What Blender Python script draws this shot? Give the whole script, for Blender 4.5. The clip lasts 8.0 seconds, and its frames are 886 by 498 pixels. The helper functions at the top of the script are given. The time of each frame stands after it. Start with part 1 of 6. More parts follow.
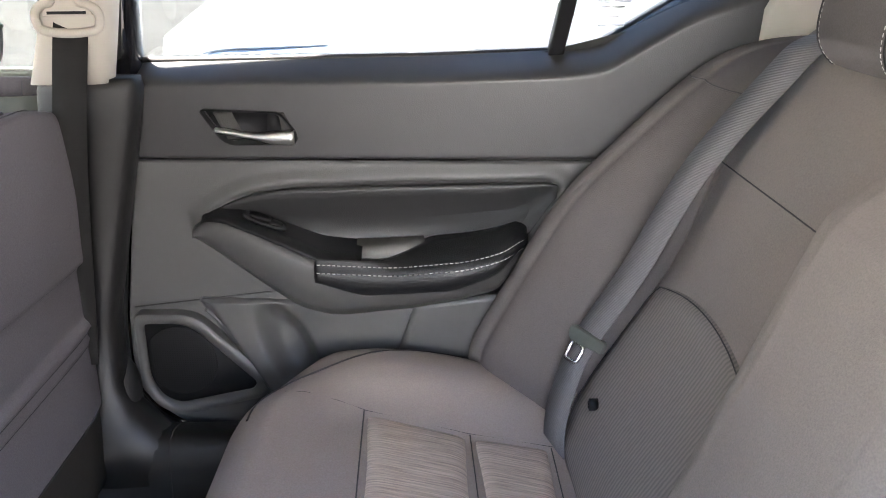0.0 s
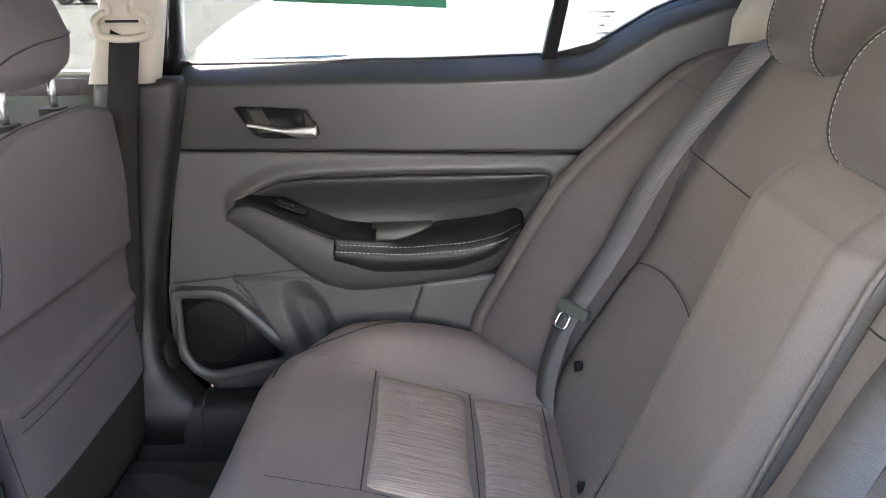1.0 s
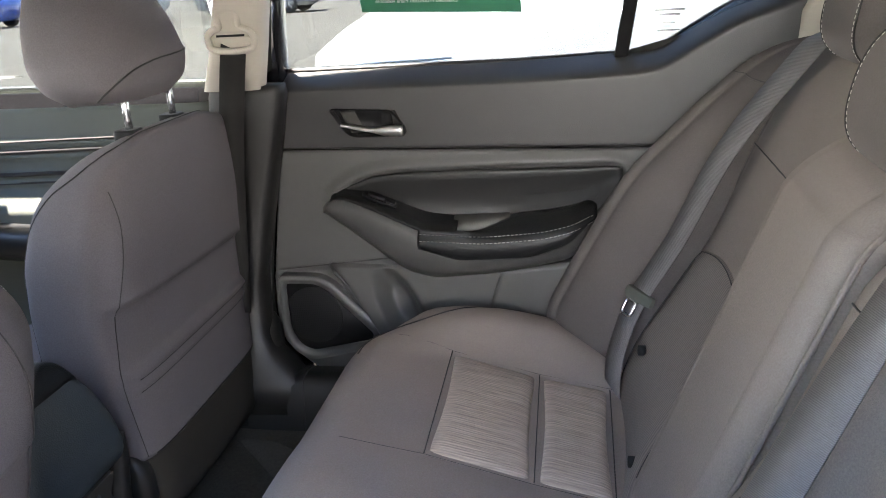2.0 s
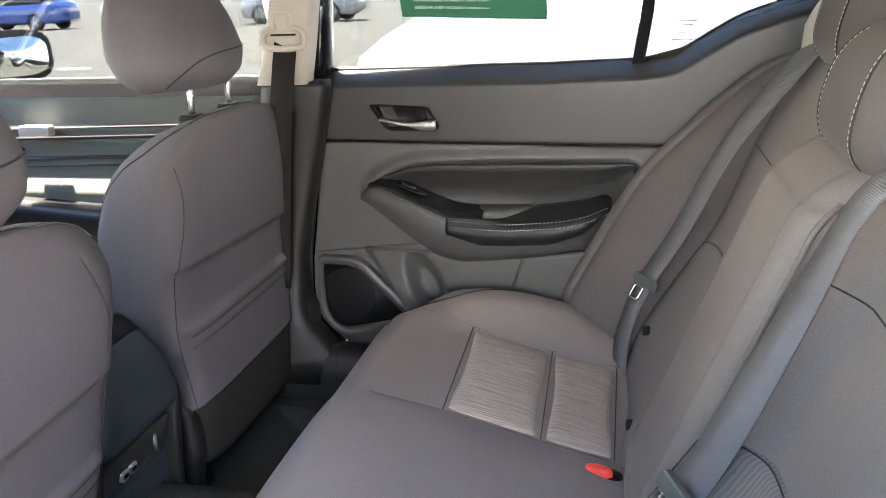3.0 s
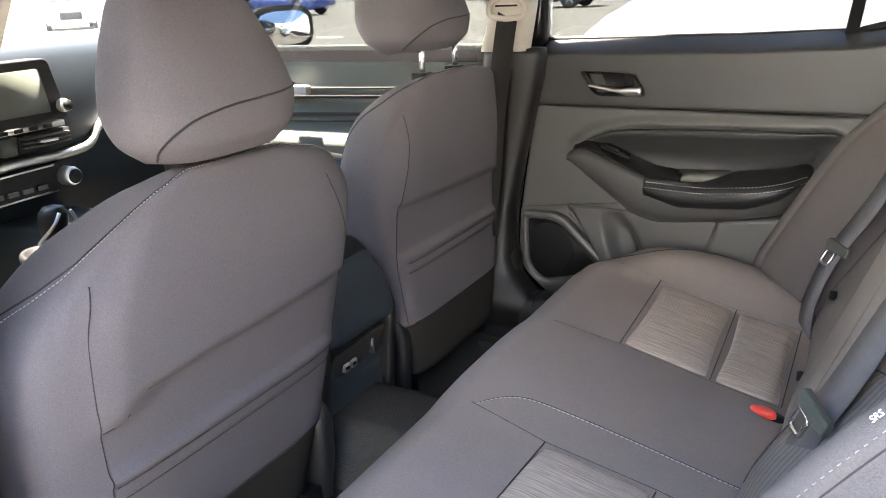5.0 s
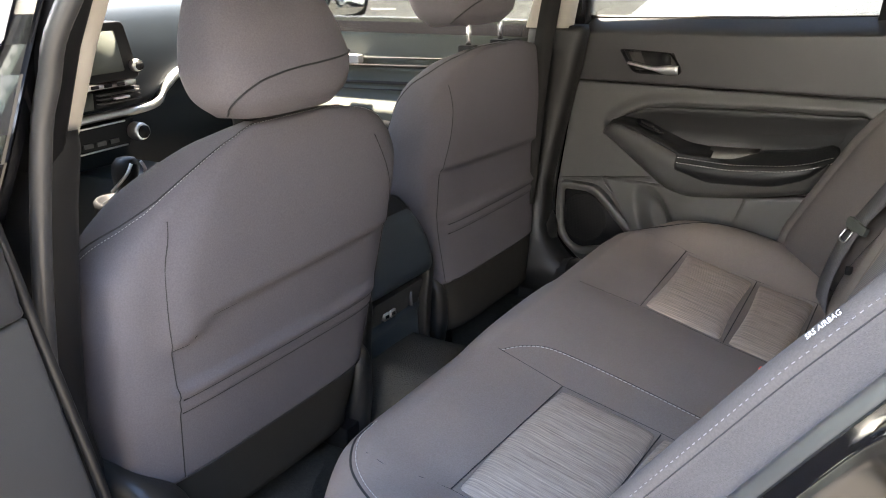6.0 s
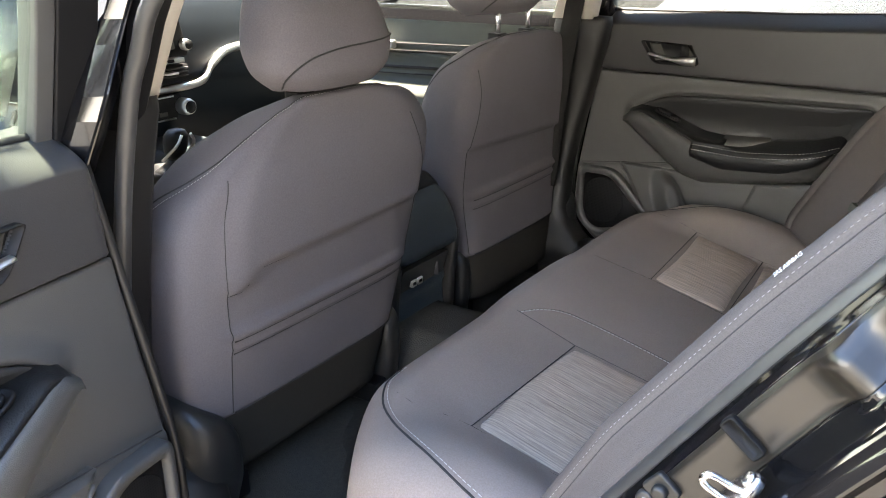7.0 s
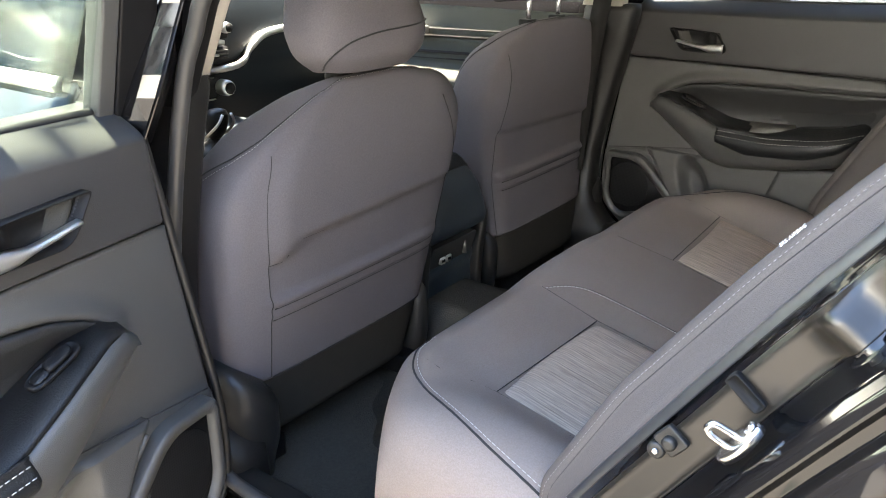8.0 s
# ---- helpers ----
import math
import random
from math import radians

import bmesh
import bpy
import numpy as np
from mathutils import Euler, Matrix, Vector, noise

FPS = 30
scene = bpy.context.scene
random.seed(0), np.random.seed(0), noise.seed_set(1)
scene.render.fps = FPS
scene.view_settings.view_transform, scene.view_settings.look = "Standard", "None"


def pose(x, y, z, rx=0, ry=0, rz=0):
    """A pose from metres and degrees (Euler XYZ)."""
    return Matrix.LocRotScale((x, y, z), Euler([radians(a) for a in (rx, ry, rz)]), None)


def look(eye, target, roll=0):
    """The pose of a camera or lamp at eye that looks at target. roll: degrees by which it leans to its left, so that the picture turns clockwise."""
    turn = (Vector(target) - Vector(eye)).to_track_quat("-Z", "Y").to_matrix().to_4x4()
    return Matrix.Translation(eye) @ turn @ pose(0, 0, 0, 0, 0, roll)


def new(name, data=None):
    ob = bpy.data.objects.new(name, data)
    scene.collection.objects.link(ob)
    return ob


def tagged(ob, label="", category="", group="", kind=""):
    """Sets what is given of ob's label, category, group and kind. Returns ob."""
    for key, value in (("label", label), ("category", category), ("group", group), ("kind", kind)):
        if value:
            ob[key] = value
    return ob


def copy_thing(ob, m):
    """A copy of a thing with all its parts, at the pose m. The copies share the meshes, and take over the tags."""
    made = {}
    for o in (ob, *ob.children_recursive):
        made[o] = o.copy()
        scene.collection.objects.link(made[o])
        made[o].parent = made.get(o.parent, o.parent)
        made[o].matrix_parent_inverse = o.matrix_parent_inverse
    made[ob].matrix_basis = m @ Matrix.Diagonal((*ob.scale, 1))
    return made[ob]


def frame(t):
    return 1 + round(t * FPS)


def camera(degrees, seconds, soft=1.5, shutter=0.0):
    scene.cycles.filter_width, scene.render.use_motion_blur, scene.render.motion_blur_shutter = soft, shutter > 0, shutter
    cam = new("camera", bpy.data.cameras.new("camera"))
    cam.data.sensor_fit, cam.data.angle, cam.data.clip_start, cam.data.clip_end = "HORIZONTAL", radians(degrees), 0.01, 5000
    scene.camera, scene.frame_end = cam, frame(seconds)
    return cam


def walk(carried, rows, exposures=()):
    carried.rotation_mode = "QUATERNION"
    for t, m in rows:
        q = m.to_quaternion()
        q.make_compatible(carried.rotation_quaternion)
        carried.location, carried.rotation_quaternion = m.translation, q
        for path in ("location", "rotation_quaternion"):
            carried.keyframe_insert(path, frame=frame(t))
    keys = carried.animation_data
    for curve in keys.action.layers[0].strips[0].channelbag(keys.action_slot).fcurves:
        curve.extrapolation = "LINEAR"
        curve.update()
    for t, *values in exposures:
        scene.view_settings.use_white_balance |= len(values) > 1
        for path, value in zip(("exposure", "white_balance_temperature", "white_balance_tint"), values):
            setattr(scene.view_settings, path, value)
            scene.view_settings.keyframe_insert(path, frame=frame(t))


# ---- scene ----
cam = camera(56.5, 8.0, soft=1.0)
PATH = [
    (0, (0.015, -0.556, 1.17), (0.03, 1.321, 0.48), -0.6),
    (0.5, (0.021, -0.656, 1.172), (0.012, 1.228, 0.499), -0.5),
    (1, (0.04, -0.725, 1.17), (0.007, 1.165, 0.515), -0.7),
    (1.5, (0.096, -0.778, 1.177), (-0.063, 1.107, 0.526), -1.8),
    (2, (0.15, -0.816, 1.182), (-0.205, 1.044, 0.537), -3.6),
    (3.5, (0.197, -1.043, 1.173), (-0.248, 0.811, 0.569), -2.0),
    (4, (0.211, -1.099, 1.171), (-0.276, 0.745, 0.569), -1.2),
    (4.5, (0.254, -1.109, 1.159), (-0.481, 0.65, 0.554), -2.3),
    (5, (0.295, -1.121, 1.149), (-0.633, 0.538, 0.53), -2.9),
    (5.2, (0.323, -1.125, 1.143), (-0.647, 0.509, 0.521), -2.8),
    (6.3, (0.38, -1.265, 1.162), (-0.641, 0.313, 0.479), -0.9),
    (6.5, (0.396, -1.292, 1.16), (-0.634, 0.282, 0.481), -0.4),
    (7, (0.427, -1.334, 1.164), (-0.622, 0.222, 0.471), -0.2),
    (7.5, (0.451, -1.367, 1.171), (-0.625, 0.164, 0.467), -0.0),
    (8, (0.461, -1.392, 1.17), (-0.634, 0.118, 0.447), 0.1),
]
walk(cam, [(t, look(eye, target, roll)) for t, eye, target, roll in PATH], exposures=[(0, 5.7, 6700, 14), (0.5, 5.55, 6700, 14), (1, 5.5, 6750, 14), (2, 5.25, 6900, 12), (3.5, 5.55, 7100, 12), (4, 5.45, 7200, 12), (5, 5.4, 7450, 12), (6.5, 4.95, 7600, 11), (8, 4.98, 7600, 9)])


# ---------- world, sun ----------
SUN_EL, SUN_AZ = radians(77), radians(-80)
world = bpy.data.worlds.new("sky")
scene.world = world
world.use_nodes = True
wn = world.node_tree
sky = wn.nodes.new("ShaderNodeTexSky")
sky.sky_type, sky.sun_disc = "NISHITA", False
sky.sun_elevation, sky.sun_rotation = SUN_EL, SUN_AZ
sky.dust_density, sky.ozone_density = 0.3, 4.0
wn.nodes["Background"].inputs["Strength"].default_value = 0.088
# bright broken cloud over the blue
cloud_co, cloud_n, cloud_f, cloud_mix = (wn.nodes.new("ShaderNode" + k) for k in ("TexCoord", "TexNoise", "MapRange", "Mix"))
cloud_n.inputs["Scale"].default_value, cloud_n.inputs["Detail"].default_value = 2.6, 6
cloud_f.inputs["From Min"].default_value, cloud_f.inputs["From Max"].default_value = 0.28, 0.55
cloud_mix.data_type = "RGBA"
cloud_mix.inputs["B"].default_value = (12.0, 11.7, 11.2, 1)
wn.links.new(cloud_co.outputs["Generated"], cloud_n.inputs["Vector"])
wn.links.new(cloud_n.outputs["Fac"], cloud_f.inputs["Value"])
# thicker haze and cloud towards the horizon
cloud_sep, cloud_low, cloud_mul, cloud_max = (wn.nodes.new("ShaderNode" + k) for k in ("SeparateXYZ", "MapRange", "Math", "Math"))
wn.links.new(cloud_co.outputs["Generated"], cloud_sep.inputs[0])
wn.links.new(cloud_sep.outputs["Z"], cloud_low.inputs["Value"])
cloud_low.inputs["From Min"].default_value, cloud_low.inputs["From Max"].default_value = 0.42, 0.15
cloud_mul.operation, cloud_max.operation = "MULTIPLY_ADD", "MINIMUM"
cloud_mul.inputs[2].default_value, cloud_max.inputs[1].default_value = 0.0, 1.0
wn.links.new(cloud_low.outputs[0], cloud_mul.inputs[0])
wn.links.new(cloud_f.outputs[0], cloud_mul.inputs[1])
wn.links.new(cloud_mul.outputs[0], cloud_max.inputs[0])
wn.links.new(cloud_max.outputs[0], cloud_mix.inputs["Factor"])
wn.links.new(sky.outputs[0], cloud_mix.inputs["A"])
wn.links.new(cloud_mix.outputs["Result"], wn.nodes["Background"].inputs["Color"])
sun = new("sun", bpy.data.lights.new("sun", "SUN"))
sun.data.energy, sun.data.angle, sun.data.color = 3.6, radians(3), (1.0, 0.95, 0.89)
sun.matrix_world = look((0, 0, 0), (-math.sin(SUN_AZ) * math.cos(SUN_EL), -math.cos(SUN_AZ) * math.cos(SUN_EL), -math.sin(SUN_EL)))
sun.location = (0, 0, 30)


# ---------- materials ----------
def mat(name, color, rough=0.6, metal=0.0, vary=0.12, scale=40.0, bump=0.0, bump_scale=300.0, coat=0.0, spec=0.5, sheen=0.0, big=2.5):
    """Principled surface with colour variation at two scales and fine relief."""
    m = bpy.data.materials.new(name)
    m.use_nodes = True
    t = m.node_tree
    p = t.nodes["Principled BSDF"]
    p.inputs["Roughness"].default_value, p.inputs["Metallic"].default_value = rough, metal
    p.inputs["Coat Weight"].default_value, p.inputs["Specular IOR Level"].default_value = coat, spec
    p.inputs["Sheen Weight"].default_value = sheen
    co = t.nodes.new("ShaderNodeTexCoord")
    mix = t.nodes.new("ShaderNodeMix")
    mix.data_type = "RGBA"
    mix.inputs["A"].default_value = (*[c * (1 - vary) for c in color], 1)
    mix.inputs["B"].default_value = (*[min(1, c * (1 + vary)) for c in color], 1)
    add = t.nodes.new("ShaderNodeMath")
    add.operation = "MULTIPLY_ADD"
    add.inputs[1].default_value = 0.5
    for s, det in ((scale, 3), (big, 4)):
        n = t.nodes.new("ShaderNodeTexNoise")
        n.inputs["Scale"].default_value, n.inputs["Detail"].default_value = s, det
        t.links.new(co.outputs["Object"], n.inputs["Vector"])
        if s == scale:
            t.links.new(n.outputs["Fac"], add.inputs[0])
        else:
            half = t.nodes.new("ShaderNodeMath")
            half.operation, half.inputs[1].default_value = "MULTIPLY", 0.5
            t.links.new(n.outputs["Fac"], half.inputs[0])
            t.links.new(half.outputs[0], add.inputs[2])
    t.links.new(add.outputs[0], mix.inputs["Factor"])
    t.links.new(mix.outputs["Result"], p.inputs["Base Color"])
    if bump:
        n = t.nodes.new("ShaderNodeTexNoise")
        n.inputs["Scale"].default_value, n.inputs["Detail"].default_value = bump_scale, 2
        b = t.nodes.new("ShaderNodeBump")
        b.inputs["Strength"].default_value, b.inputs["Distance"].default_value = bump, 0.002
        t.links.new(co.outputs["Object"], n.inputs["Vector"])
        t.links.new(n.outputs["Fac"], b.inputs["Height"])
        t.links.new(b.outputs["Normal"], p.inputs["Normal"])
    return m


def ribbed(name, color, axis, pitch, rough=0.9, deep=0.6, dark=0.55):
    """Woven cloth with ribs along one axis."""
    m = mat(name, color, rough, vary=0.15, scale=90, spec=0.2)
    t = m.node_tree
    p = t.nodes["Principled BSDF"]
    co = t.nodes.new("ShaderNodeTexCoord")
    w = t.nodes.new("ShaderNodeTexWave")
    w.wave_type, w.bands_direction = "BANDS", axis
    w.inputs["Scale"].default_value = 2 * math.pi / pitch / 20.0
    w.inputs["Distortion"].default_value, w.inputs["Detail"].default_value = 1.4, 2
    w.inputs["Detail Scale"].default_value = 3
    t.links.new(co.outputs["Object"], w.inputs["Vector"])
    base = p.inputs["Base Color"].links[0].from_socket
    mul = t.nodes.new("ShaderNodeMix")
    mul.data_type, mul.blend_type = "RGBA", "MULTIPLY"
    ramp = t.nodes.new("ShaderNodeMapRange")
    ramp.inputs["To Min"].default_value, ramp.inputs["To Max"].default_value = dark, 1.1
    t.links.new(w.outputs["Fac"], ramp.inputs["Value"])
    mul.inputs["Factor"].default_value = 1
    t.links.new(base, mul.inputs["A"])
    t.links.new(ramp.outputs[0], mul.inputs["B"])
    t.links.new(mul.outputs["Result"], p.inputs["Base Color"])
    b = t.nodes.new("ShaderNodeBump")
    b.inputs["Strength"].default_value, b.inputs["Distance"].default_value = deep, 0.002
    t.links.new(w.outputs["Fac"], b.inputs["Height"])
    t.links.new(b.outputs["Normal"], p.inputs["Normal"])
    return m


def streaked(name, color, stretch, dark=0.55, light=1.25, rough=0.9, rib=0.0):
    """Cloth with irregular woven streaks; stretch: noise density along x, y, z; rib: pitch of ribs across y."""
    m = mat(name, color, rough, vary=0.12, scale=90, spec=0.2)
    t = m.node_tree
    p = t.nodes["Principled BSDF"]
    co, mp, n, ramp, mul, b = (t.nodes.new("ShaderNode" + k) for k in ("TexCoord", "Mapping", "TexNoise", "MapRange", "Mix", "Bump"))
    mp.inputs["Scale"].default_value = stretch
    n.inputs["Scale"].default_value, n.inputs["Detail"].default_value = 1.0, 3
    n.inputs["Roughness"].default_value = 0.7
    ramp.inputs["From Min"].default_value, ramp.inputs["From Max"].default_value = 0.3, 0.7
    ramp.inputs["To Min"].default_value, ramp.inputs["To Max"].default_value = dark, light
    mul.data_type, mul.blend_type = "RGBA", "MULTIPLY"
    mul.inputs["Factor"].default_value = 1
    t.links.new(co.outputs["Object"], mp.inputs["Vector"])
    t.links.new(mp.outputs[0], n.inputs["Vector"])
    t.links.new(n.outputs["Fac"], ramp.inputs["Value"])
    t.links.new(p.inputs["Base Color"].links[0].from_socket, mul.inputs["A"])
    t.links.new(ramp.outputs[0], mul.inputs["B"])
    t.links.new(mul.outputs["Result"], p.inputs["Base Color"])
    b.inputs["Strength"].default_value, b.inputs["Distance"].default_value = 0.7, 0.002
    t.links.new(n.outputs["Fac"], b.inputs["Height"])
    t.links.new(b.outputs["Normal"], p.inputs["Normal"])
    if rib:
        w, rr, m2, add = (t.nodes.new("ShaderNode" + k) for k in ("TexWave", "MapRange", "Mix", "Math"))
        w.wave_type, w.bands_direction = "BANDS", "Y"
        w.inputs["Scale"].default_value = 2 * math.pi / rib / 20.0
        w.inputs["Distortion"].default_value, w.inputs["Detail"].default_value = 1.2, 2
        w.inputs["Detail Scale"].default_value = 5
        rr.inputs["To Min"].default_value, rr.inputs["To Max"].default_value = 0.93, 1.04
        m2.data_type, m2.blend_type = "RGBA", "MULTIPLY"
        m2.inputs["Factor"].default_value = 1
        t.links.new(co.outputs["Object"], w.inputs["Vector"])
        t.links.new(w.outputs["Fac"], rr.inputs["Value"])
        t.links.new(mul.outputs["Result"], m2.inputs["A"])
        t.links.new(rr.outputs[0], m2.inputs["B"])
        t.links.new(m2.outputs["Result"], p.inputs["Base Color"])
        t.links.new(w.outputs["Fac"], add.inputs[0])
        t.links.new(n.outputs["Fac"], add.inputs[1])
        t.links.new(add.outputs[0], b.inputs["Height"])
        b.inputs["Strength"].default_value = 0.2
    return m


def glass_mat(name, tint=(0.29, 0.303, 0.298)):
    m = bpy.data.materials.new(name)
    m.use_nodes = True
    t = m.node_tree
    tr, gl, mx, fr = (t.nodes.new("ShaderNode" + k) for k in ("BsdfTransparent", "BsdfGlossy", "MixShader", "LayerWeight"))
    tr.inputs["Color"].default_value = (*tint, 1)
    gl.inputs["Roughness"].default_value = 0.0
    fr.inputs["Blend"].default_value = 0.5
    pw, ma = t.nodes.new("ShaderNodeMath"), t.nodes.new("ShaderNodeMath")
    pw.operation, ma.operation = "POWER", "MULTIPLY_ADD"
    pw.inputs[1].default_value, ma.inputs[1].default_value, ma.inputs[2].default_value = 5.0, 0.95, 0.04
    t.links.new(fr.outputs["Facing"], pw.inputs[0])
    t.links.new(pw.outputs[0], ma.inputs[0])
    t.links.new(ma.outputs[0], mx.inputs[0])
    t.links.new(tr.outputs[0], mx.inputs[1])
    t.links.new(gl.outputs[0], mx.inputs[2])
    t.links.new(mx.outputs[0], t.nodes["Material Output"].inputs["Surface"])
    return m


# one seat cloth in four tones that carry the seats' light and shade
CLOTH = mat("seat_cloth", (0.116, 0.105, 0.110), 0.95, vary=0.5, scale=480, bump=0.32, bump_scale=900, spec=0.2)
CLOTH_LIT = mat("seat_cloth_lit", (0.205, 0.172, 0.154), 0.95, vary=0.5, scale=480, bump=0.32, bump_scale=900, spec=0.2)
CLOTH_SHADED = mat("seat_cloth_shaded", (0.155, 0.133, 0.121), 0.95, vary=0.5, scale=480, bump=0.32, bump_scale=900, spec=0.2)
CLOTH_DEEP_SHADE = mat("seat_cloth_deep_shade", (0.088, 0.077, 0.073), 0.95, vary=0.45, scale=480, bump=0.32, bump_scale=900, spec=0.2)
# ribbed cloth toned likewise: light lifted on the cushion, shade put into the backrest
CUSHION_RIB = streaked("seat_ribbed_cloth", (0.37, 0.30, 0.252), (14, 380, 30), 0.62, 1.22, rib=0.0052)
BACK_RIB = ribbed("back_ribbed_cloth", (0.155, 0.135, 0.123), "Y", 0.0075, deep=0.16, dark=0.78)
KICK = mat("seat_kick_cloth", (0.033, 0.030, 0.025), 0.85, vary=0.2, scale=60, bump=0.3, bump_scale=700, spec=0.12)
SEAM = mat("seam_thread_dark", (0.022, 0.02, 0.02), 0.9)
STITCH = mat("stitch_thread_pale", (0.42, 0.40, 0.37), 0.8)
THREAD = mat("stitch_thread_grey", (0.2, 0.185, 0.18), 0.9)
VINYL = mat("door_vinyl_upper", (0.032, 0.031, 0.031), 0.38, vary=0.1, scale=30, bump=0.15, bump_scale=600, spec=0.5)
PLASTIC = mat("door_plastic_grey", (0.052, 0.051, 0.049), 0.45, vary=0.1, scale=40, bump=0.2, bump_scale=900)
PLASTIC_DK = mat("plastic_dark", (0.0055, 0.0055, 0.006), 0.55, vary=0.15, scale=40, bump=0.15, bump_scale=900, spec=0.2)
LEATHER = mat("armrest_leatherette", (0.008, 0.0083, 0.009), 0.42, vary=0.15, scale=60, bump=0.3, bump_scale=450, spec=0.3)
INSERT = mat("door_insert_vinyl", (0.018, 0.0178, 0.0178), 0.42, vary=0.12, scale=40, bump=0.2, bump_scale=600, spec=0.4)
CONSOLE = mat("console_vinyl", (0.030, 0.040, 0.047), 0.45, vary=0.12, scale=60, bump=0.3, bump_scale=450)
PILLAR_DK = mat("pillar_plastic_dark", (0.0095, 0.009, 0.0086), 0.48, vary=0.12, scale=40, bump=0.2, bump_scale=900, spec=0.35)
SHIELD = mat("hinge_shield_plastic", (0.013, 0.0125, 0.012), 0.42, vary=0.12, scale=40, bump=0.2, bump_scale=900)
BEIGE = mat("pillar_trim_beige", (0.40, 0.365, 0.31), 0.65, vary=0.05, bump=0.1, bump_scale=700)
CHROME = mat("satin_chrome", (0.75, 0.74, 0.72), 0.34, 1.0, vary=0.03)
STEEL = mat("bright_steel", (0.62, 0.62, 0.62), 0.24, 1.0, vary=0.05)
CARPET = mat("carpet_dark", (0.046, 0.043, 0.037), 1.0, vary=0.7, scale=170, bump=1.0, bump_scale=420, spec=0.1)
PAINT = mat("black_gloss_paint", (0.004, 0.004, 0.0045), 0.06, vary=0.1)
RUBBER = mat("rubber_seal_black", (0.008, 0.008, 0.008), 0.5, vary=0.2)
BELT = ribbed("belt_webbing_grey", (0.115, 0.108, 0.108), "Z", 0.0018, rough=0.55, deep=0.25, dark=0.78)
BELT_DK = mat("belt_webbing_dark", (0.013, 0.0125, 0.012), 0.8, vary=0.2, scale=200, bump=0.4, bump_scale=1200, spec=0.15)
HEADLINER = mat("headliner_cloth", (0.7, 0.66, 0.58), 0.95, vary=0.05, bump=0.2)
BROWN_BLACK = mat("brown_black_paint", (0.014, 0.0115, 0.009), 0.3, vary=0.35, scale=70)
# the sky's blue sheen is put into this colour, held dark against direct sun
DASH_SKY_TINT = mat("dash_vinyl_sky_tint", (0.0062, 0.0105, 0.0145), 0.5, vary=0.1, scale=30, bump=0.15, bump_scale=600, spec=0.3)
RECESS = mat("recess_matte", (0.045, 0.044, 0.041), 0.85, vary=0.2, scale=60, bump=0.3, bump_scale=500, spec=0.1)
FRONT_TRIM = mat("front_door_trim", (0.066, 0.071, 0.061), 0.72, vary=0.1, scale=40, bump=0.2, bump_scale=800, spec=0.3)
SEAL = mat("rubber_seal_grey", (0.035, 0.034, 0.033), 0.4, vary=0.15)
RED = mat("buckle_red_plastic", (0.75, 0.05, 0.03), 0.4, vary=0.05)
# one door glass in two tints; the dark one dims the sunlit outside
GLASS = glass_mat("window_glass_tinted")
GREENGLASS = glass_mat("door_glass_green", (0.72, 0.79, 0.74))
CLEAR = glass_mat("windscreen_glass", (0.84, 0.86, 0.85))
MIRROR = mat("mirror_silver", (0.85, 0.86, 0.87), 0.02, 1.0, vary=0.0)
def perforated(name, pitch):
    """Black mesh with a square grid of small holes."""
    m = mat(name, (0.009, 0.009, 0.0092), 0.6, vary=0.15, spec=0.12)
    t = m.node_tree
    p = t.nodes["Principled BSDF"]
    co, mx, rp, mul = (t.nodes.new("ShaderNode" + k) for k in ("TexCoord", "Math", "MapRange", "Mix"))
    mx.operation = "MULTIPLY"
    for i, axis in enumerate(("X", "Z")):
        w = t.nodes.new("ShaderNodeTexWave")
        w.wave_type, w.bands_direction = "BANDS", axis
        w.inputs["Scale"].default_value = 2 * math.pi / pitch / 20.0
        t.links.new(co.outputs["Object"], w.inputs["Vector"])
        t.links.new(w.outputs["Fac"], mx.inputs[i])
    rp.inputs["From Min"].default_value, rp.inputs["From Max"].default_value = 0.3, 0.5
    rp.inputs["To Min"].default_value, rp.inputs["To Max"].default_value = 1.0, 0.1
    t.links.new(mx.outputs[0], rp.inputs["Value"])
    mul.data_type, mul.blend_type = "RGBA", "MULTIPLY"
    mul.inputs["Factor"].default_value = 1
    t.links.new(p.inputs["Base Color"].links[0].from_socket, mul.inputs["A"])
    t.links.new(rp.outputs[0], mul.inputs["B"])
    t.links.new(mul.outputs["Result"], p.inputs["Base Color"])
    return m


MESHGRILLE = perforated("speaker_mesh", 0.0042)
ASPHALT = mat("asphalt_sunlit", (0.115, 0.107, 0.095), 0.95, vary=0.3, scale=60, bump=0.5, bump_scale=150, big=0.15)
WHITEPAINT = mat("car_paint_white", (0.85, 0.85, 0.84), 0.25, vary=0.02, coat=0.6)
BLUEPAINT = mat("car_paint_blue", (0.03, 0.07, 0.3), 0.25, vary=0.05, coat=0.8)
GREYPAINT = mat("car_paint_grey", (0.2, 0.21, 0.23), 0.25, vary=0.05, coat=0.8)
DARKPAINT = mat("car_paint_dark", (0.015, 0.02, 0.035), 0.25, vary=0.05, coat=0.5)
SILVERPAINT = mat("car_paint_silver", (0.45, 0.47, 0.5), 0.25, vary=0.05, coat=0.8)
DARKGLASS = mat("car_glass_dark", (0.02, 0.022, 0.025), 0.05, vary=0.0, coat=0.5)
TYRE = mat("tyre_rubber", (0.02, 0.02, 0.02), 0.85, vary=0.2)
SCREEN = mat("screen_glass", (0.055, 0.06, 0.052), 0.3, vary=0.05, spec=0.25)
LAMP = mat("headlamp_lens", (0.42, 0.5, 0.6), 0.08, vary=0.2, coat=1.0)
